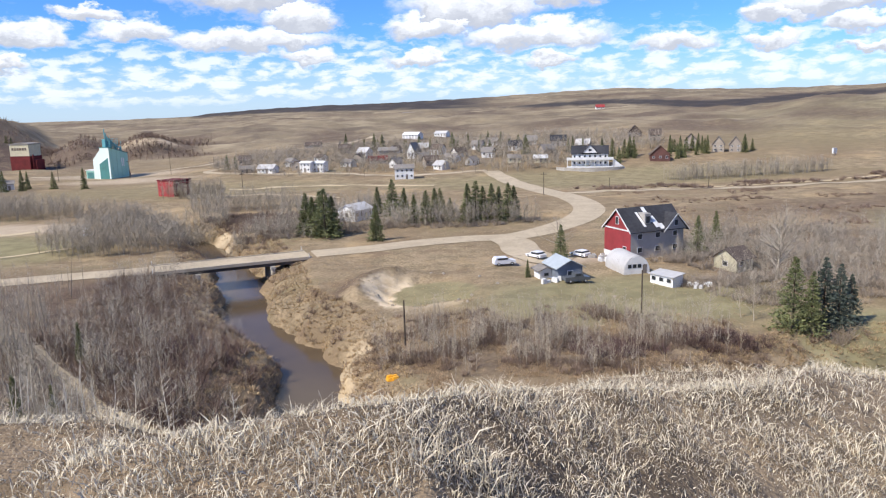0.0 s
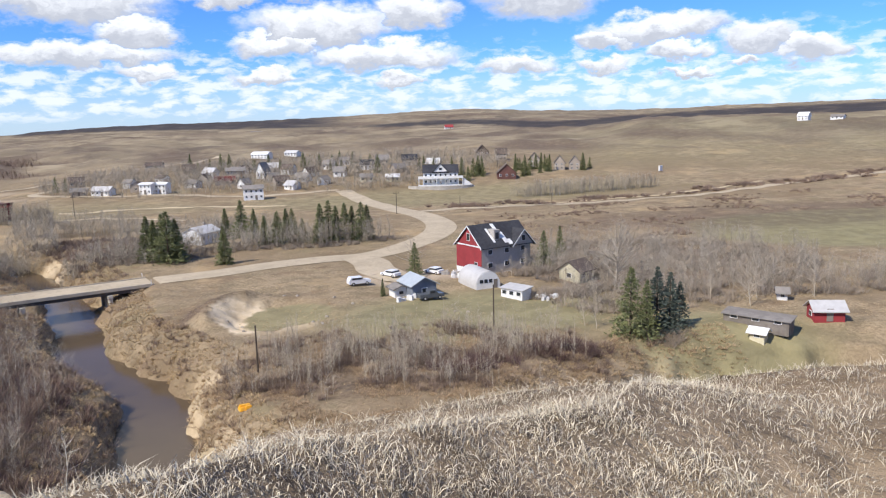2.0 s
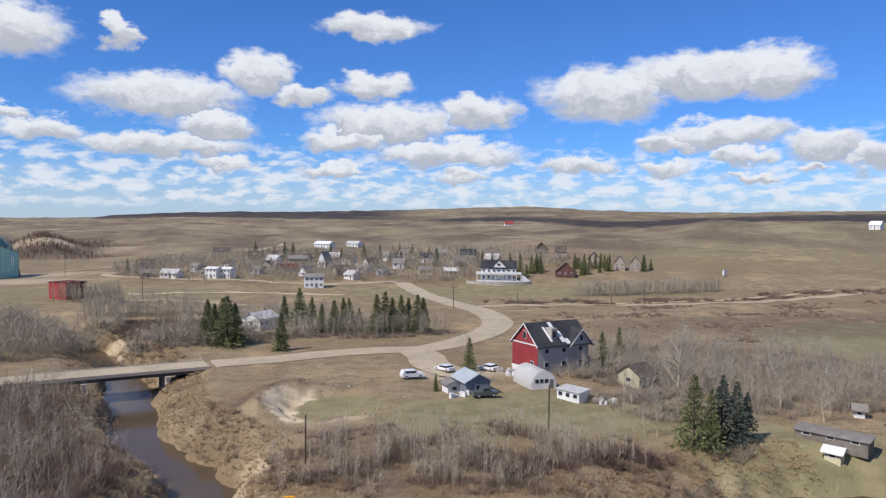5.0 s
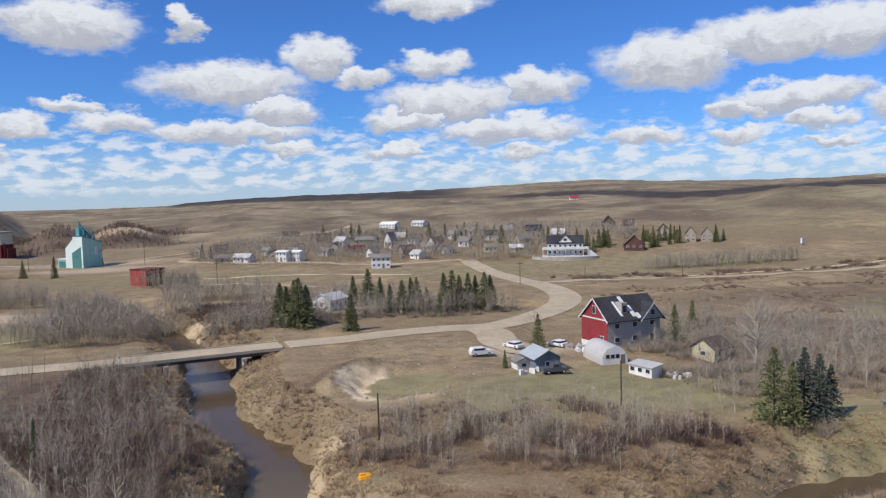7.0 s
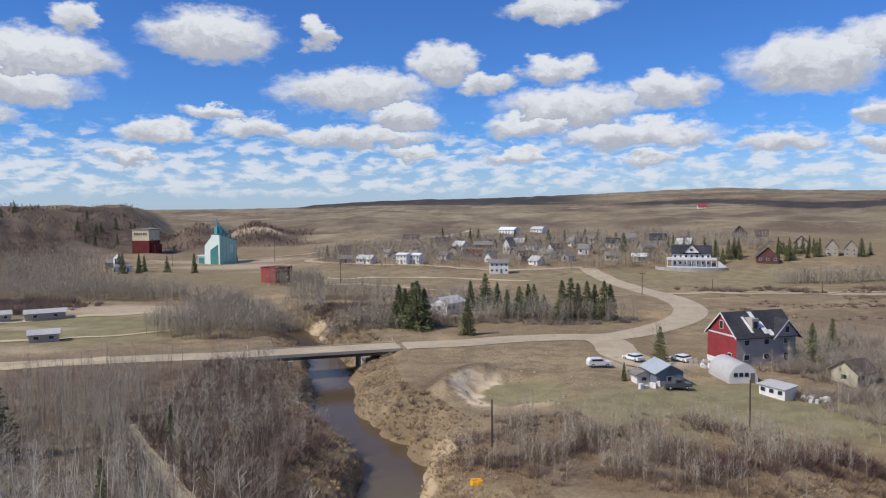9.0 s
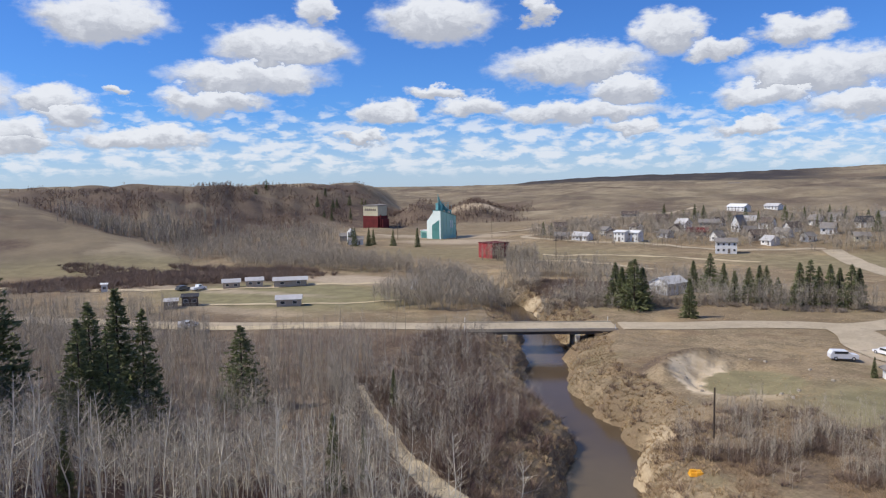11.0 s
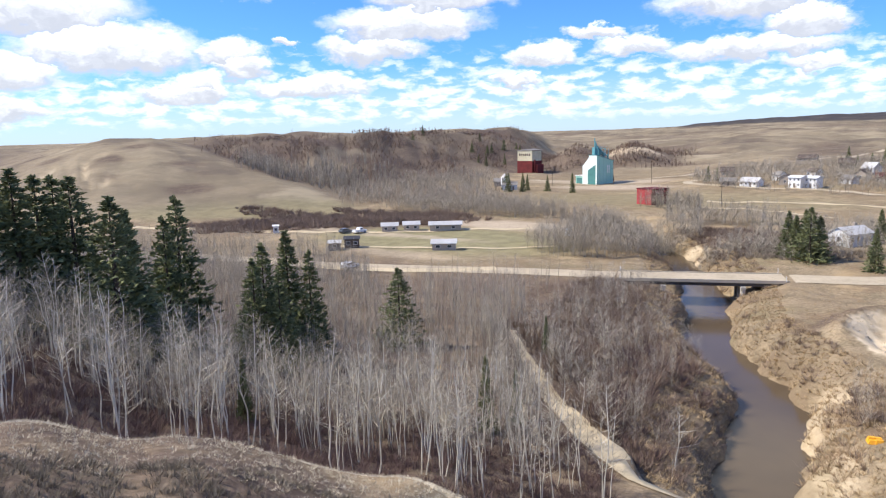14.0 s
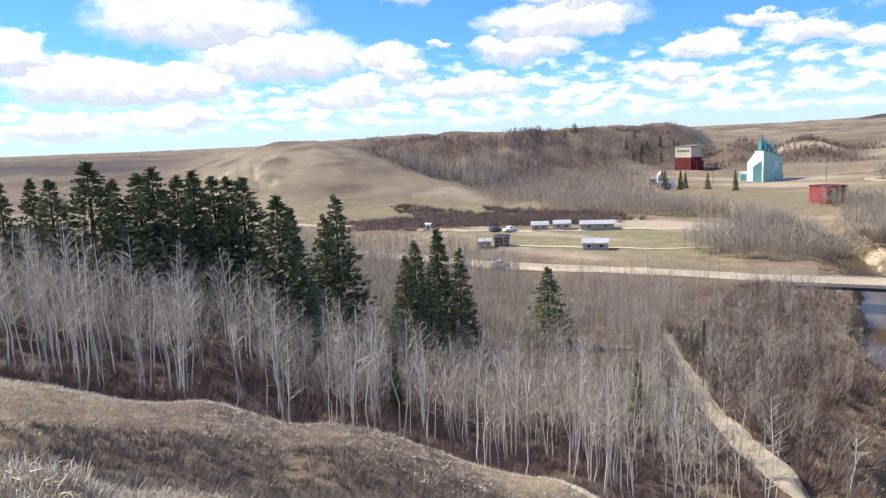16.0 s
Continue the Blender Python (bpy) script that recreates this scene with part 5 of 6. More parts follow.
# ---- trees ----
def spruce_meshes(seed, h, wide):
    r = random.Random(seed)
    trunk = Shape().rod((0, 0, -0.6), (0, 0, h * 0.97), 0.02 * h, 0.01, 7).mesh("trunk", BARK)
    crown = Shape()
    for i in range(480):
        u = r.random() ** 1.05
        z, reach = h * (0.04 + 0.955 * u), (wide * (1 - u) ** 0.85 + 0.06) * r.uniform(0.55, 1.12)
        a = r.uniform(0, 6.2832)
        d = Vector((math.cos(a), math.sin(a), 0))
        root = Vector((0, 0, z))
        tip = root + d * reach + Vector((0, 0, reach * r.uniform(-0.45, 0.05)))
        size = 0.2 + 0.26 * (1 - u)
        for k in range(8):
            q = root.lerp(tip, r.uniform(0.2, 1.0) if k else 1.0)
            along_branch = d * r.uniform(0.3, 1.0) + Vector((r.uniform(-0.6, 0.6), r.uniform(-0.6, 0.6), r.uniform(-0.3, 0.45)))
            hang = Vector((r.uniform(-0.7, 0.7), r.uniform(-0.7, 0.7), r.uniform(-1.1, -0.1)))
            crown.tri(q, q + along_branch * size, q + hang * size * 0.8)
    for k in range(24):
        q = Vector((0, 0, h * r.uniform(0.93, 1.0)))
        crown.tri(q, q + Vector((r.uniform(-0.12, 0.12), r.uniform(-0.12, 0.12), 0.16)), q + Vector((r.uniform(-0.14, 0.14), r.uniform(-0.14, 0.14), -0.12)))
    return trunk, crown


SPRUCES = []
for i, (wide, needle) in enumerate(((2.3, NEEDLE), (1.7, NEEDLE), (2.8, NEEDLE), (2.6, BLUENEEDLE))):
    trunk, crown = spruce_meshes(40 + i, 10.0, wide)
    SPRUCES.append((trunk, crown.mesh("crown", needle)))


def spruce(x, y, h, kind=0, label="dark green spruce with drooping boughs", group="spruces", fat=1.0):
    trunk, crown = SPRUCES[kind]
    b = new("spruce", trunk)
    k = h / 10
    b.matrix_world = pose(x, y, float(ground_at(x, y)) - 0.1, 0, 0, (x * 53 + y * 31) % 360) @ Matrix.Diagonal((k * fat, k * fat, k, 1))
    tagged(b, label, "spruce", group)
    c = tagged(new("crown", crown), kind="stuff")
    c.parent = b


spruce(24.2, 153.2, 7.6, 2, "spruce beside the yard lane")
spruce(15.3, 137.3, 3.6, 1, "small spruce beside the workshop")
spruce(53.4, 153.0, 8.8, 2, "spruce beside the grey house wall")
spruce(62, 166, 7.5, 0, "spruce behind the cottage")
for x, y, h, k in ((48.6, 99.6, 10.6, 2), (50.6, 98.4, 9.0, 0), (53.2, 100.2, 10.2, 3), (55.6, 100.6, 9.2, 3), (57.8, 101.6, 7.4, 3)):
    spruce(x, y, h, k, "tall spruce at the edge of the lawn" if k != 3 else "blue-green spruce at the edge of the lawn", fat=1.1)
for x, y, h, k in ((-37.5, 192, 11.5, 1), (-35.5, 190, 10.5, 1), (-33.6, 191, 12, 0), (-32, 188, 13, 2), (-30.2, 189.5, 11, 1), (-36.5, 195, 10, 1), (-18.0, 181.5, 9.4, 1), (-16.8, 224, 11.5, 0), (-13, 221, 9, 1), (-9.5, 209, 8.5, 1), (-6, 209, 9.5, 0),
                   (-3.5, 212, 9.8, 1), (1.0, 212, 7.0, 0), (6.0, 208, 11.5, 1), (8.4, 209, 12.0, 0), (10.6, 212, 10.0, 1), (13.0, 209, 11.0, 1), (15.2, 211, 10.0, 1), (17.6, 207.5, 11.2, 0), (19.4, 209, 10.2, 1), (-22, 230, 9, 1), (-2, 226, 8, 0)):
    spruce(x, y, h, k, "slim dark spruce in the row beyond the road", "spruce row beyond the road", 1.4)
# village spruces
rng = np.random.RandomState(5)
for cx, cy, n, sx, sy in ((-118, 408, 2, 2, 2), (-45, 470, 9, 20, 8), (12, 470, 8, 14, 8), (60, 400, 4, 8, 6), (84, 368, 4, 3, 4), (93, 372, 7, 6, 5), (118, 372, 8, 8, 6), (126, 382, 7, 7, 5), (155, 376, 3, 4, 3), (-205, 345, 7, 12, 5), (30, 430, 6, 14, 8), (-360, 560, 14, 40, 30)):
    for _ in range(n):
        spruce(cx + rng.normal() * sx, cy + rng.normal() * sy, rng.uniform(6, 10.5), rng.randint(0, 3), "dark spruce among the village houses", "village spruces")
# spruces that stand over the aspens on the near slope: bearing, distance, height of the top
SLOPE_TOPS = ((80.6, 90, 29.6, 1.2), (78.7, 94, 29.8, 1.1), (77.6, 90, 29.7, 1.3), (75.15, 88, 31.4, 1.7), (73.6, 93, 29.2, 1.2), (71.9, 92, 29.8, 1.5), (70.9, 90, 30.4, 1.6), (69.2, 93, 29.2, 1.4), (68.1, 89, 29.8, 1.5),
              (66.7, 92, 28.8, 1.5), (65.6, 95, 28.6, 1.4), (64.6, 91, 28.6, 1.4), (62.2, 84, 26.6, 1.5), (61.2, 90, 24.6, 1.2), (58.6, 93, 23.2, 1.1), (57.6, 96, 25.4, 1.2), (52.4, 88, 18.0, 1.2), (51.6, 91, 19.4, 1.2), (49.7, 95, 20.3, 1.2), (50.5, 87, 16.4, 1.2), (48.0, 97, 17.2, 1.0), (40.9, 107, 12.4, 1.3))
for yaw, r, top, fat in SLOPE_TOPS:
    x, y = -0.2 - r * math.sin(radians(yaw)), 3.9 + r * math.cos(radians(yaw))
    g = float(ground_at(x, y))
    spruce(x, y, max(6.0, top - g), rng.randint(0, 3), "tall dark spruce standing over leafless aspens", "slope spruces", fat)
for yaw, r, h in ((34.1, 70, 8.5), (31.6, 74, 6.0), (54, 60, 6), (29.0, 100, 6)):
    spruce(-0.2 - r * math.sin(radians(yaw)), 3.9 + r * math.cos(radians(yaw)), h, 1, "slim young spruce among leafless aspens", "slope spruces", 0.8)


def aspen_meshes(seed, h, stout=1.0, spread=0.22, bark=ASPEN, limbs=26):
    """A leafless aspen: a pale bent trunk, rising limbs and fine twigs."""
    r = random.Random(seed)
    trunk, twigs = Shape(), Shape()
    stems = 1 if r.random() < 0.75 or stout > 1.5 else 2
    for s in range(stems):
        p, lean = Vector((r.uniform(-0.3, 0.3) * s, r.uniform(-0.3, 0.3) * s, -0.5)), Vector((r.uniform(-0.07, 0.07), r.uniform(-0.07, 0.07), 1))
        hh, n = h * (1 if s == 0 else r.uniform(0.7, 0.95)), 6
        pts = [p]
        for i in range(n):
            pts.append(pts[-1] + (lean + Vector((r.uniform(-0.15, 0.15), r.uniform(-0.15, 0.15), 0))) * (hh + 0.5) / n)
        rad = lambda u: stout * 0.050 * (1 - u) ** 0.8 + 0.009
        for i in range(n):
            trunk.rod(pts[i], pts[i + 1], rad(i / n), rad((i + 1) / n), 5)
        for k in range(limbs):
            u = r.uniform(0.42 if limbs < 30 else 0.2, 0.98)
            i = min(n - 1, int(u * n))
            q = pts[i].lerp(pts[i + 1], u * n - i)
            a, far = r.uniform(0, 6.2832), (1 - u) * h * spread * (1.7 if k < 4 else 1.0) + 0.35
            d = Vector((math.cos(a), math.sin(a), r.uniform(0.3, 1.15))).normalized()
            e = q + d * far
            trunk.rod(q, e, stout * (0.038 if k < 4 else 0.02) * (1.2 - u), 0.008, 3)
            for _ in range(6):
                f = q.lerp(e, r.uniform(0.3, 1.0))
                g = f + (d + Vector((r.uniform(-0.9, 0.9), r.uniform(-0.9, 0.9), r.uniform(-0.1, 0.8)))) * far * r.uniform(0.3, 0.55)
                w = Vector((r.uniform(-1, 1), r.uniform(-1, 1), 0))  .normalized() * 0.014
                twigs.tri(f - w, f + w, g)
    return trunk.mesh("trunk", bark), twigs.mesh("crown", TWIG)


ASPENS = [aspen_meshes(70 + i, 9.0) for i in range(7)] + [aspen_meshes(90 + i, 9.0, 2.0, 0.5, GREYBARK, 44) for i in range(3)] + [aspen_meshes(97, 9.0, 3.0, 0.62, GREYBARK, 70)]


def aspen(x, y, h, k, label, group):
    trunk, twigs = ASPENS[k]
    b = new("aspen", trunk)
    b.matrix_world = pose(x, y, float(ground_at(x, y)), 0, 0, (x * 71 + y * 43) % 360) @ Matrix.Diagonal((h / 9, h / 9, h / 9, 1))
    tagged(b, label, "aspen", group)
    c = tagged(new("crown", twigs), kind="stuff")
    c.parent = b


TRACK_LINE = along([(-60, 101), (-54, 93), (-47, 85), (-38, 74.5), (-29, 66), (-22, 60.3), (-14, 56)], 1.5)
rng = np.random.RandomState(21)
count = 0
while count < 250:
    yaw, r = rng.uniform(24, 88), rng.uniform(45, 72)
    x, y = -0.2 - r * math.sin(radians(yaw)), 3.9 + r * math.cos(radians(yaw))
    if float(away(np.array([x]), np.array([y]), TRACK_LINE)[0]) < 3.5 or float(away(np.array([x]), np.array([y]), RIVER_FINE)[0]) < 11 or math.sin(yaw * 0.9) + rng.uniform(-0.6, 1.6) < -0.3:
        continue
    aspen(x, y, rng.uniform(5.5, 10.5), count % 7, "leafless pale-barked aspen on the slope", "aspens on the slope")
    count += 1
for x, y, h in ((58.5, 127, 13), (47, 148, 5.5), (50, 147, 5), (44, 146.5, 4.5), (54, 145, 6), (45, 104, 6), (44, 106, 5), (85, 180, 8), (24, 154.5, 9.5), (38, 104, 5), (30, 103, 4), (12, 98, 5), (15, 96, 4.5), (-2, 97, 4), (76, 110, 8), (80, 114, 9), (86, 118, 8), (72, 116, 7), (-42, 96, 7), (90, 112, 9), (66, 122, 8)):
    aspen(x, y, h, 10 if h > 12 else 7 + int(x) % 3, "bare poplar with spreading grey limbs", "bare trees in the valley")
dead = aspen_meshes(99, 6.0, 1.6, 0.5)
b = new("dead_tree", dead[0])
b.matrix_world = pose(-22.4, 69.5, float(ground_at(-22.4, 69.5)), 8, 6, 0)
tagged(b, "pale dead tree leaning over the river bend", "dead tree")


# ---- woods, scrub and grass past counting ----
def scatter(n, seed, inside):
    """n random places that a test lets pass. inside(x, y, r) gives a place's chance; the box comes first."""
    r = np.random.RandomState(seed)
    (x0, x1, y0, y1), test = inside
    out = np.zeros((0, 2))
    while len(out) < n:
        p = np.stack([r.uniform(x0, x1, 4 * n), r.uniform(y0, y1, 4 * n)], 1)
        keep = test(p[:, 0], p[:, 1])
        out = np.concatenate([out, p[r.rand(len(p)) < keep]])
        if len(out) == 0:
            break
    return out[:n], r


def clear_of(x, y, river=7.5, road=5.5, track=2.2):
    return (away(x, y, RIVER_FINE[::2]) > river) & (away(x, y, ROAD_FINE[::2]) > road) & (away(x, y, TRACK_LINE) > track)


def triangles(a, b, c):
    v = np.stack([a, b, c], 1).reshape(-1, 3)
    return v, np.arange(len(v)).reshape(-1, 3)


def thin_trees(name, label, places, r, h0, h1, material, limbs=16, stem=0.05, reach=0.2, thick=0.022, twigs=0):
    """Leafless young trees: a slender stem, rising limbs and finer twigs on them, as long thin triangles."""
    n = len(places)
    h = r.uniform(h0, h1, n)
    foot = np.c_[places, ground_at(places[:, 0], places[:, 1]) - 0.2]
    parts = []
    for turn in (0.0, 1.6):
        a = r.uniform(0, 6.28, n) if turn == 0 else a + turn
        side = np.c_[np.cos(a), np.sin(a), np.zeros(n)] * (stem * h / 8)[:, None]
        top = foot + np.c_[r.normal(0, 0.05, n) * h, r.normal(0, 0.05, n) * h, h]
        parts.append((foot - side, foot + side, top))
    k = np.repeat(np.arange(n), limbs)
    m = len(k)
    u, a = r.uniform(0.18, 0.97, m), r.uniform(0, 6.28, m)
    far = ((1.05 - u) * h[k] * reach + 0.3) * r.uniform(0.6, 1.3, m)
    q = foot[k] + np.c_[np.zeros(m), np.zeros(m), u * h[k]]
    tip = q + np.c_[np.cos(a) * far, np.sin(a) * far, far * r.uniform(0.1, 1.3, m)]
    w = np.c_[-np.sin(a), np.cos(a), np.zeros(m)] * thick
    parts.append((q - w, q + w, tip))
    for _ in range(twigs):
        fork = q + (tip - q) * r.uniform(0.25, 0.8, m)[:, None]
        end = fork + np.c_[r.normal(0, 0.4, m) * far, r.normal(0, 0.4, m) * far, far * r.uniform(0.1, 0.8, m)]
        parts.append((fork - w * 0.6, fork + w * 0.6, end))
    v, f = triangles(*(np.concatenate(c) for c in zip(*parts)))
    return tagged(new(name, big_mesh(name, v, f, material)), label, "woods", kind="stuff")


def brush(name, label, places, r, h0, h1, material, stems=34, spread=0.8, width=0.03, category="scrub"):
    """Shrubs or tufts: stems that fan out from one foot."""
    n = len(places)
    h = r.uniform(h0, h1, n)
    foot = np.c_[places, ground_at(places[:, 0], places[:, 1]) - 0.05]
    k = np.repeat(np.arange(n), stems)
    m = len(k)
    a, lean = r.uniform(0, 6.28, m), np.sqrt(r.uniform(0, 1, m)) * spread
    d = np.c_[np.cos(a), np.sin(a), np.zeros(m)]
    start = foot[k] + d * (lean * h[k] * r.uniform(0.1, 0.6, m))[:, None]
    tip = start + d * (lean * h[k] * 0.7)[:, None] + np.c_[np.zeros((m, 2)), h[k] * r.uniform(0.45, 1.0, m) * (1 - 0.45 * lean)]
    b = r.uniform(0, 6.28, m)
    w = np.c_[np.cos(b), np.sin(b), np.zeros(m)] * (width * r.uniform(0.6, 1.4, m))[:, None]
    v, f = triangles(start - w, start + w, tip)
    return tagged(new(name, big_mesh(name, v, f, material)), label, category, kind="stuff")


def polar(x, y):
    return np.hypot(x + 0.2, y - 3.9), np.degrees(np.arctan2(-(x + 0.2), y - 3.9))


def wood_zone(x, y):
    r, yaw = polar(x, y)
    side = np.interp(y, [56, 75, 100, 125, 150], [-22, -38, -60, -68, -72])
    return ((x < side) & (r > 60) & (r < np.interp(yaw, [20, 30, 40, 46, 60, 90], [150, 158, 160, 200, 248, 248])) & (yaw < 90) & clear_of(x, y, 9)) * (0.75 + 0.45 * ripple(x, y, 26, 61)) * np.where(yaw > 43, 1.0, smooth(165, 120, r))


p, r = scatter(7600, 1, ((-255, -15, 5, 170), wood_zone))
thin_trees("aspen_wood", "dense leafless aspen wood on the slope and flat", p, r, 3.5, 8.5, FOREST, 22, 0.032, 0.36, 0.016, 2)
p, r = scatter(1300, 30, ((-200, -15, 5, 165), wood_zone))
thin_trees("pale_young_aspens", "pale slender stems among the leafless wood", p, r, 5.0, 9.0, TWIG, 16, 0.055, 0.22, 0.014, 1)


def bank_zone(x, y):
    side = np.interp(y, [56, 75, 100, 125, 150], [-20, -35, -56, -64, -70])
    d = away(x, y, RIVER_FINE[::2])
    return ((x > side) & (x < np.interp(y, [60, 84, 110, 150], [-20, -24, -33, -50])) & (y < 150) & clear_of(x, y, 6.5)) * np.where(d > 12, 1.0, 0.35)


p, r = scatter(1100, 2, ((-75, -10, 52, 152), bank_zone))
brush("bank_scrub", "brown leafless willow scrub beside the river", p, r, 1.0, 2.8, SHRUB, 50, 0.9)
p, r = scatter(330, 3, ((-75, -10, 52, 152), bank_zone))
thin_trees("bank_saplings", "bare saplings above the river scrub", p, r, 3.0, 6.0, FOREST, 24, 0.03, 0.42, 0.016, 2)
p, r = scatter(150, 4, ((-50, -20, 66, 110), bank_zone))
brush("osier_thicket", "dark red-brown osier thicket by the river", p, r, 1.6, 3.0, REDSHRUB, 90, 0.8)

beside = lambda x, y: (away(x, y, TRACK_LINE) > 1.3) * (away(x, y, TRACK_LINE) < 5) * smooth(68, 80, y) * clear_of(x, y, 6.5, 5, 1.3)
p, r = scatter(330, 32, ((-68, -24, 62, 106), beside))
brush("track_scrub", "brown leafless willows crowding the sandy track", p, r, 1.3, 2.9, SHRUB, 50, 0.85)
p, r = scatter(150, 33, ((-68, -24, 62, 106), beside))
thin_trees("track_saplings", "bare grey saplings beside the sandy track", p, r, 3.5, 7.0, FOREST, 28, 0.04, 0.3, 0.022)

edge = lambda x, y: ((away(x, y, RIVER_FINE[::2]) > 4.5) & (away(x, y, RIVER_FINE[::2]) < 13)) * 1.0
p, r = scatter(12500, 5, ((-95, 65, 52, 235), edge))
brush("bank_grass", "matted tan dry grass on the river banks", p, r, 0.35, 0.85, STRAW, 14, 1.1, 0.045, "grass")
p, r = scatter(420, 6, ((-95, 60, 52, 235), edge))
brush("bank_bushes", "grey-brown bushes along the river banks", p, r, 1.0, 2.2, SHRUB, 50, 0.9)

slope = lambda x, y: smooth(1.1, 0.5, np.hypot((x - 14) / 30, (y - 98) / 16)) * clear_of(x, y, 8) * np.clip(0.45 + 0.9 * ripple(x, y, 13, 63), 0, 1)
p, r = scatter(640, 7, ((-18, 48, 80, 116), slope))
thin_trees("sapling_thicket", "thin bare saplings on the river slope", p, r, 2.5, 5.8, TWIG, 20, 0.035, 0.3, 0.015, 1)
p, r = scatter(1000, 8, ((-18, 48, 80, 116), slope))
brush("slope_scrub", "brown leafless scrub on the river slope", p, r, 0.7, 2.0, SHRUB, 50, 0.9)
p, r = scatter(120, 9, ((8, 45, 84, 101), lambda x, y: smooth(1.1, 0.3, np.minimum(np.hypot((x - 21) / 7, (y - 92) / 4), np.hypot((x - 36) / 8, (y - 95) / 3.5)))))
brush("slope_osier", "dark red-brown thicket on the river slope", p, r, 1.4, 2.6, REDSHRUB, 80, 0.8)

dry = lambda x, y: ((np.hypot(x, y) > 78) & clear_of(x, y, 9, 6) & ~((np.abs(x - 25) < 14) & (np.abs(y - 143) < 12))) * (0.5 + 0.5 * ripple(x, y, 18, 31))
p, r = scatter(18000, 10, ((-45, 110, 72, 230), dry))
brush("prairie_tufts", "tufts of tan and brown dry prairie grass", p, r, 0.12, 0.42, STRAW, 12, 1.3, 0.03, "grass")

right = lambda x, y: (((np.hypot((x - 80) / 34, (y - 150) / 32) < 1) | (np.hypot((x - 62) / 18, (y - 120) / 10) < 1) | (np.hypot((x - 95) / 22, (y - 122) / 10) < 1)) & (np.hypot((x - 62) / 16, (y - 98) / 11) > 1) & (np.hypot(x - 56, y - 138) > 4.6)) * (0.5 + 0.5 * ripple(x, y, 20, 33))
p, r = scatter(1000, 11, ((40, 120, 105, 185), right))
brush("thicket", "grey-brown leafless thicket round the cottage", p, r, 1.4, 3.4, GREYBRUSH, 60, 0.85, 0.035)
p, r = scatter(720, 12, ((40, 120, 105, 185), right))
thin_trees("thicket_trees", "bare grey trees in the thicket", p, r, 3.5, 7.5, FOREST, 26, 0.03, 0.46, 0.022, 2)
yard = lambda x, y: (np.hypot((x - 47.5) / 6, (y - 147.5) / 2.6) < 1) * 1.0 + (np.hypot((x - 50) / 10, (y - 128) / 3) < 1) * 1.0 + (np.hypot((x - 53) / 3, (y - 98) / 2) < 1) * 0.6
p, r = scatter(150, 26, ((38, 62, 94, 152), yard))
brush("yard_bushes", "grey leafless bushes round the yard", p, r, 1.4, 3.2, GREYBRUSH, 70, 0.8, 0.03)
far_scrub = lambda x, y: ((y > 185) & (y < 268) & (x > 50)) * np.clip(ripple(x, y, 45, 35) * 1.2, 0, 1) * (np.hypot((x - 165) / 56, (y - 183) / 38) > 1)
p, r = scatter(900, 13, ((50, 260, 170, 268), far_scrub))
brush("valley_scrub", "rust-brown scrub across the valley floor", p, r, 0.5, 1.8, RUSTBRUSH, 40, 1.1, 0.07)

grove = lambda x, y: (((np.hypot((x + 5) / 32, (y - 207) / 9) < 1) | (np.hypot((x + 42) / 18, (y - 196) / 10) < 1) | (np.hypot((x + 30) / 24, (y - 232) / 9) < 1)) & (away(x, y, ROAD_FINE[::2]) > 8) & (np.hypot(x + 27, y - 216) > 9.5)) * 1.0
p, r = scatter(760, 14, ((-65, 30, 183, 245), grove))
thin_trees("roadside_grove", "bare grey trees and bushes along the road", p, r, 3.0, 8.0, FOREST, 26, 0.035, 0.45, 0.03, 2)
p, r = scatter(460, 15, ((-65, 30, 183, 245), grove))
brush("roadside_bushes", "grey-brown bushes below the bare trees", p, r, 1.2, 2.6, GREYBRUSH, 50, 0.9, 0.045)

town = lambda x, y: ((np.hypot((x + 5) / 128, (y - 418) / 72) < 1) & (away(x, y, along([(20, 362), (-20, 352), (-60, 368), (-90, 372)], 4)) > 6)) * np.where((y > 352 + 0.0 * x), 1.0, 0.1) * (0.6 + 0.4 * ripple(x, y, 60, 37))
p, r = scatter(2900, 16, ((-135, 125, 345, 492), town))
thin_trees("village_trees", "bare grey garden trees between the village houses", p, r, 3.5, 8.5, FOREST, 20, 0.05, 0.5, 0.065, 1)
poplars = lambda x, y: (((np.hypot((x + 98) / 10, (y - 290) / 5) < 1) | (np.hypot((x + 92) / 26, (y - 222) / 15) < 1) | (np.hypot((x + 70) / 20, (y - 252) / 8) < 1) | (np.hypot((x + 84) / 19, (y - 182) / 14) < 1) | (np.hypot((x + 165) / 50, (y - 250) / 16) < 1)) & (np.hypot((x + 132) / 25, (y - 216) / 13) > 1)) * 1.0
p, r = scatter(1800, 17, ((-220, -40, 155, 305), poplars))
thin_trees("poplar_grove", "bare grey poplars round the barn and campground", p, r, 4.0, 9.0, FOREST, 26, 0.035, 0.46, 0.034, 2)
barn_poplars = lambda x, y: (np.hypot((x + 101) / 13, (y - 290) / 5) < 1) * 1.0
p, r = scatter(60, 35, ((-125, -88, 283, 299), barn_poplars))
thin_trees("barn_poplars", "pale bare poplars in front of the red barn", p, r, 6.0, 9.5, TWIG, 26, 0.1, 0.26, 0.05, 2)
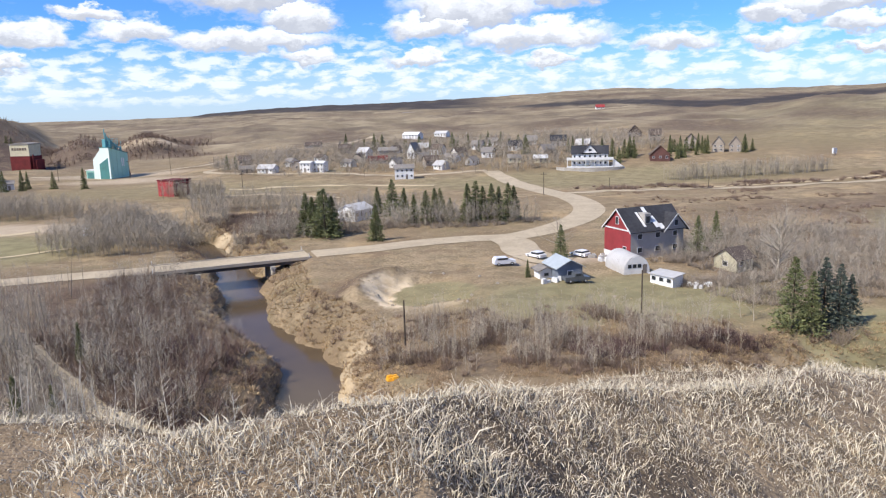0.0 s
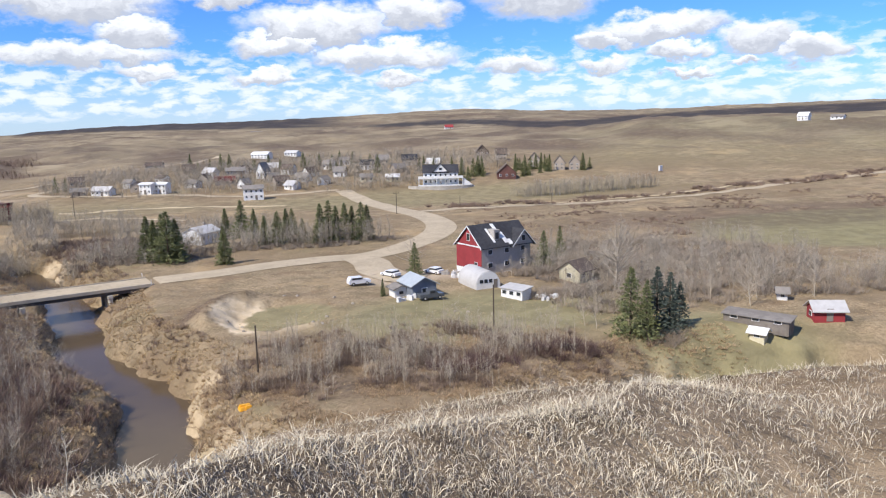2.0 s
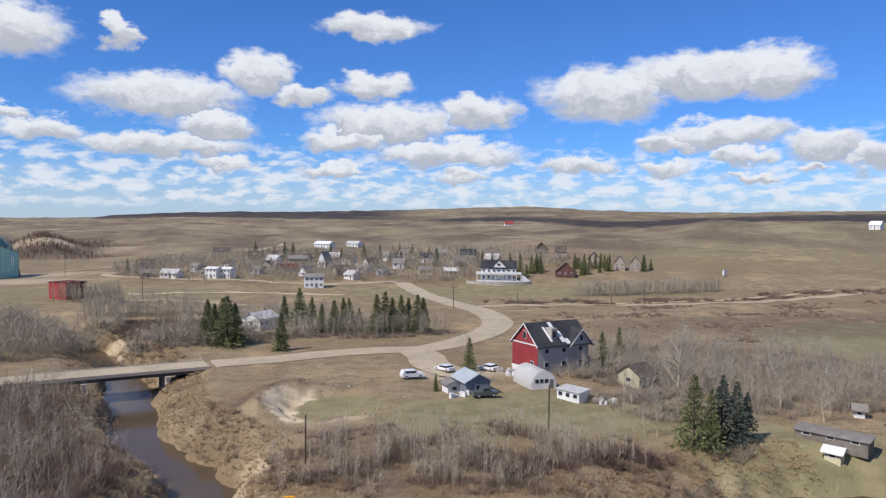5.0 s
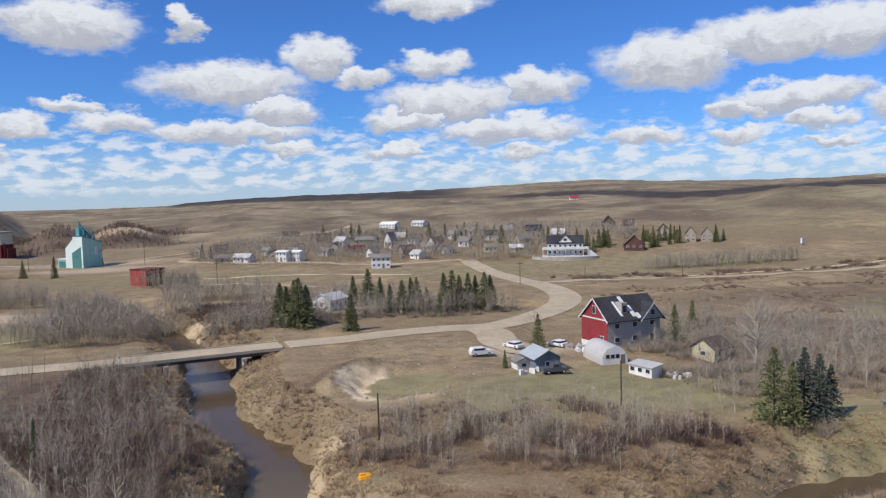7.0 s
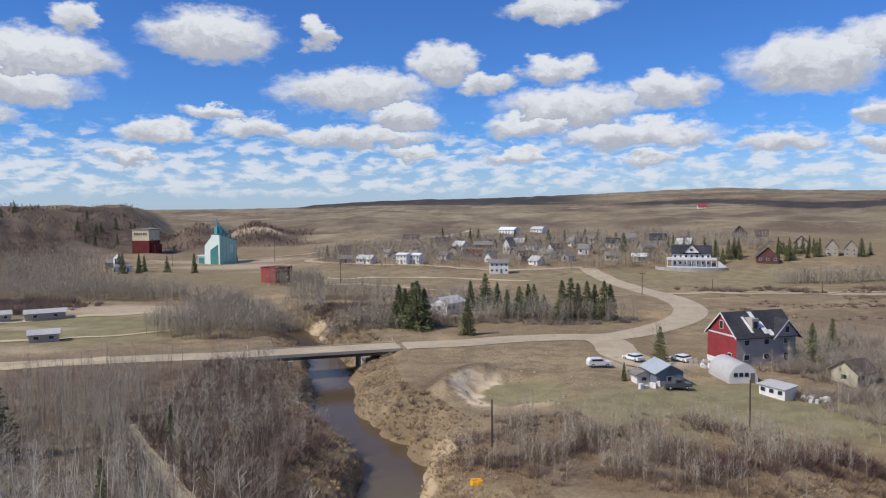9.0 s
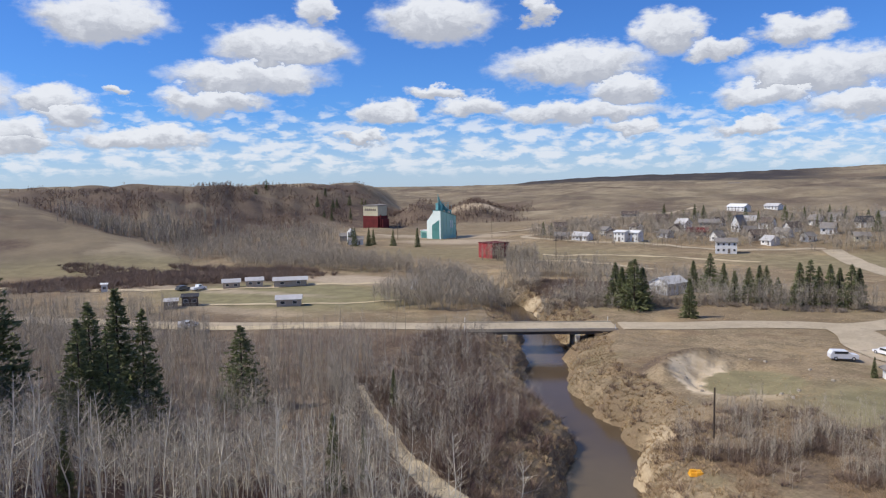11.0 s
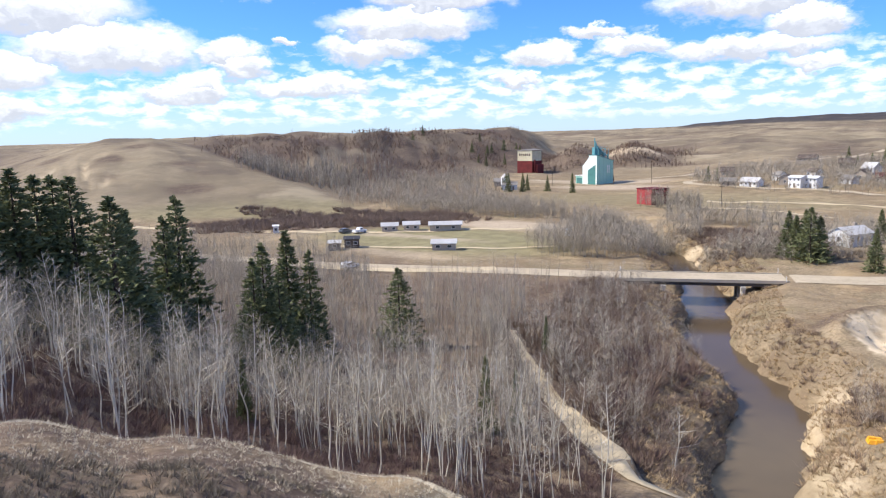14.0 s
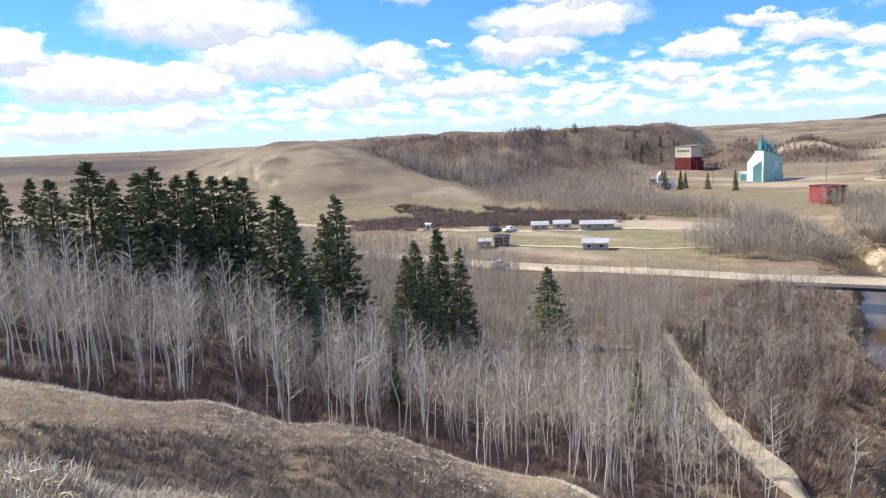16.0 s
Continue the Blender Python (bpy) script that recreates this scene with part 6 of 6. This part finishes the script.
camp = lambda x, y: ((np.hypot((x + 215) / 48, (y - 203) / 9) < 1) | (np.hypot((x + 185) / 42, (y - 226) / 8) < 1) | (np.hypot((x + 60) / 30, (y - 215) / 20) < 1) & (away(x, y, RIVER_FINE) > 8)) * 1.0
p, r = scatter(650, 18, ((-265, -30, 190, 240), camp))
brush("valley_bushes", "dark brown bushes along the valley floor", p, r, 1.5, 3.4, SHRUB, 45, 0.9, 0.09)
ridge_trees = lambda x, y: ((np.hypot((x - 128) / 36, (y - 308) / 6) < 1)) * 1.0
p, r = scatter(430, 19, ((90, 170, 300, 318), ridge_trees))
thin_trees("aspen_stand", "narrow stand of bare aspens on the meadow", p, r, 5.5, 8.0, FOREST, 18, 0.06, 0.24, 0.05, 1)


def coulee(x, y):
    r, yaw = np.hypot(x, y), np.degrees(np.arctan2(-x, y))
    foot = coulee_foot_at(yaw)
    return smooth(29, 33, yaw) * smooth(56, 51, yaw) * smooth(foot + 20, foot + 70, r) * smooth(foot + 270, foot + 200, r) * np.clip(0.45 + 0.8 * ripple(x, y, 60, 41), 0, 1)


p, r = scatter(3000, 20, ((-640, -220, 270, 760), coulee))
thin_trees("coulee_woods", "grey-brown leafless woods on the coulee side", p, r, 1.8, 4.6, SHRUB, 16, 0.06, 0.5, 0.11, 1)


def coulee_gully(x, y):
    r, yaw = np.hypot(x, y), np.degrees(np.arctan2(-x, y))
    foot = coulee_foot_at(yaw)
    return smooth(40, 43, yaw) * smooth(53, 51, yaw) * smooth(foot - 10, foot + 10, r) * smooth(foot + 130, foot + 60, r) * np.clip(0.5 + 0.8 * ripple(x, y, 40, 42), 0, 1)


p, r = scatter(520, 34, ((-460, -240, 240, 420), coulee_gully))
thin_trees("gully_poplars", "tall pale grey poplars up the coulee gully", p, r, 8.0, 13.0, FOREST, 22, 0.13, 0.2, 0.10, 1)


def bush_belt(x, y):
    r, yaw = np.hypot(x, y), np.degrees(np.arctan2(-x, y))
    return smooth(34, 37, yaw) * smooth(57, 53, yaw) * smooth(258, 264, r) * smooth(300, 290, r) * 1.0


p, r = scatter(900, 27, ((-270, -140, 140, 255), bush_belt))
brush("bush_belt", "dense dark brown bush belt behind the campground", p, r, 1.6, 3.8, RUSTBRUSH, 45, 0.9, 0.07)


def coulee_foot(x, y):
    r, yaw = np.hypot(x, y), np.degrees(np.arctan2(-x, y))
    return smooth(31, 35, yaw) * smooth(46, 43, yaw) * smooth(330, 350, r) * smooth(coulee_foot_at(yaw) + 60, coulee_foot_at(yaw) + 20, r) * np.clip(0.6 + 0.6 * ripple(x, y, 35, 73), 0, 1)


p, r = scatter(1500, 28, ((-400, -175, 235, 470), coulee_foot))
thin_trees("coulee_foot_trees", "pale grey leafless poplars at the coulee's foot", p, r, 3.5, 7.5, FOREST, 24, 0.07, 0.34, 0.07, 1)
hollow = lambda x, y: smooth(17, 20, polar(x, y)[1]) * smooth(31, 28, polar(x, y)[1]) * smooth(545, 590, np.hypot(x, y)) * smooth(790, 720, np.hypot(x, y)) * np.clip(0.3 + ripple(x, y, 60, 77), 0, 1)
p, r = scatter(1300, 31, ((-410, -160, 460, 780), hollow))
thin_trees("hollow_woods", "brown leafless woods in the hollows behind the elevators", p, r, 2.5, 5.5, SHRUB, 20, 0.1, 0.5, 0.14)
rusty = lambda x, y: clear_of(x, y, 6, 6) * np.clip(0.35 + 0.9 * ripple(x, y, 15, 75), 0, 1) * smooth(1.1, 0.7, np.hypot((x - 14) / 44, (y - 90) / 22))
p, r = scatter(9000, 29, ((-30, 58, 66, 112), rusty))
brush("rusty_grass", "rust-brown tall dry grass on the river slope", p, r, 0.3, 0.8, REDSTRAW, 14, 1.0, 0.022, "grass")
verge = lambda x, y: (np.abs(y - (282 + 0.06 * (x - 60))) < 7) * np.clip(0.3 + ripple(x, y, 30, 43), 0, 1)
p, r = scatter(420, 22, ((50, 300, 270, 305), verge))
brush("verge_bushes", "brown bushes beside the valley road", p, r, 1.0, 2.6, SHRUB, 40, 1.0, 0.12)

# spur below the camera: brown shrubs on its near face
face = lambda x, y: ((polar(x, y)[0] > 10) & (polar(x, y)[0] < 29) & (polar(x, y)[1] > 25) & (polar(x, y)[1] < 95)) * (0.55 + 0.45 * ripple(x, y, 6, 45))
p, r = scatter(2600, 23, ((-36, -4, 0, 36), face))
brush("spur_scrub", "low brown shrubs on the near face of the spur", p, r, 0.25, 0.65, SPURBRUSH, 30, 0.9, 0.014)
top = lambda x, y: ((polar(x, y)[0] > 27) & (polar(x, y)[0] < 45) & (polar(x, y)[1] > 20) & (polar(x, y)[1] < 100)) * 1.0
p, r = scatter(11000, 24, ((-48, -4, -4, 46), top))
brush("spur_grass", "pale dry grass on the spur", p, r, 0.12, 0.35, BLADE, 12, 1.1, 0.012, "grass")
brow = lambda x, y: ((np.hypot(x + 0.09, y - 2.7) > 1.7) & (np.hypot(x + 0.09, y - 2.7) < 4.6) & (np.degrees(np.arctan2(-x - 0.09, y - 2.7)) > 66) & (np.degrees(np.arctan2(-x - 0.09, y - 2.7)) < 104)) * 1.0
p, r = scatter(1200, 36, ((-5, -0.5, 1.2, 6.5), brow))
brush("brow_grass", "tall bleached grass on the brow of the hill", p, r, 0.05, 0.2, BLADE, 18, 0.8, 0.0042, "grass")
under = lambda x, y: ((polar(x, y)[0] > 42) & (polar(x, y)[0] < 75) & (polar(x, y)[1] > 24) & (polar(x, y)[1] < 95) & clear_of(x, y, 10)) * 1.0
p, r = scatter(1700, 25, ((-78, -14, 0, 75), under))
brush("undergrowth", "dark brown undergrowth below the aspens", p, r, 0.8, 1.9, REDSHRUB, 50, 0.8, 0.02)


def near_grass():
    """Bleached matted grass on the camera's hill: fine bent blades."""
    r = np.random.RandomState(77)
    n = 350000
    yaw, far = np.radians(r.uniform(-62, 100, n)), 1.2 + 14.5 * r.uniform(0, 1, n) ** 0.8
    close = np.arange(n) < 80000
    far = np.where(close, r.uniform(1.0, 4.5, n), far)
    x, y = -0.1 - far * np.sin(yaw), 0.6 + far * np.cos(yaw)
    tall = np.clip(0.75 + 0.5 * ripple(x, y, 0.9, 81) + 0.35 * ripple(x, y, 0.35, 82), 0.25, 1.7)
    z = ground_at(x, y) - 0.01
    size = np.clip(far / 4.5, 0.7, 1.0)
    h = r.uniform(0.025, 0.12, n) * tall * size
    a, lean = r.uniform(0, 6.28, n), r.uniform(0.1, 1.6, n)
    d = np.c_[np.cos(a), np.sin(a), np.zeros(n)]
    foot = np.c_[x, y, z]
    mid = foot + d * (h * lean * 0.4)[:, None] + np.c_[np.zeros((n, 2)), h * 0.65]
    tip = mid + d * (h * lean * 0.6)[:, None] + np.c_[np.zeros((n, 2)), h * r.uniform(-0.15, 0.55, n)]
    b = r.uniform(0, 6.28, n)
    w = np.c_[np.cos(b), np.sin(b), r.uniform(-0.5, 0.5, n)] * (r.uniform(0.0014, 0.0040, n) * size)[:, None]
    v = np.stack([foot, mid + w, mid - w, tip], 1).reshape(-1, 3)
    k = np.arange(n)[:, None] * 4
    f = np.concatenate([k + [0, 1, 2], k + [2, 1, 3]])
    tagged(new("hill_grass", big_mesh("hill_grass", v, f, BLADE)), "bleached matted dry grass on the hilltop", "grass", kind="stuff")


near_grass()
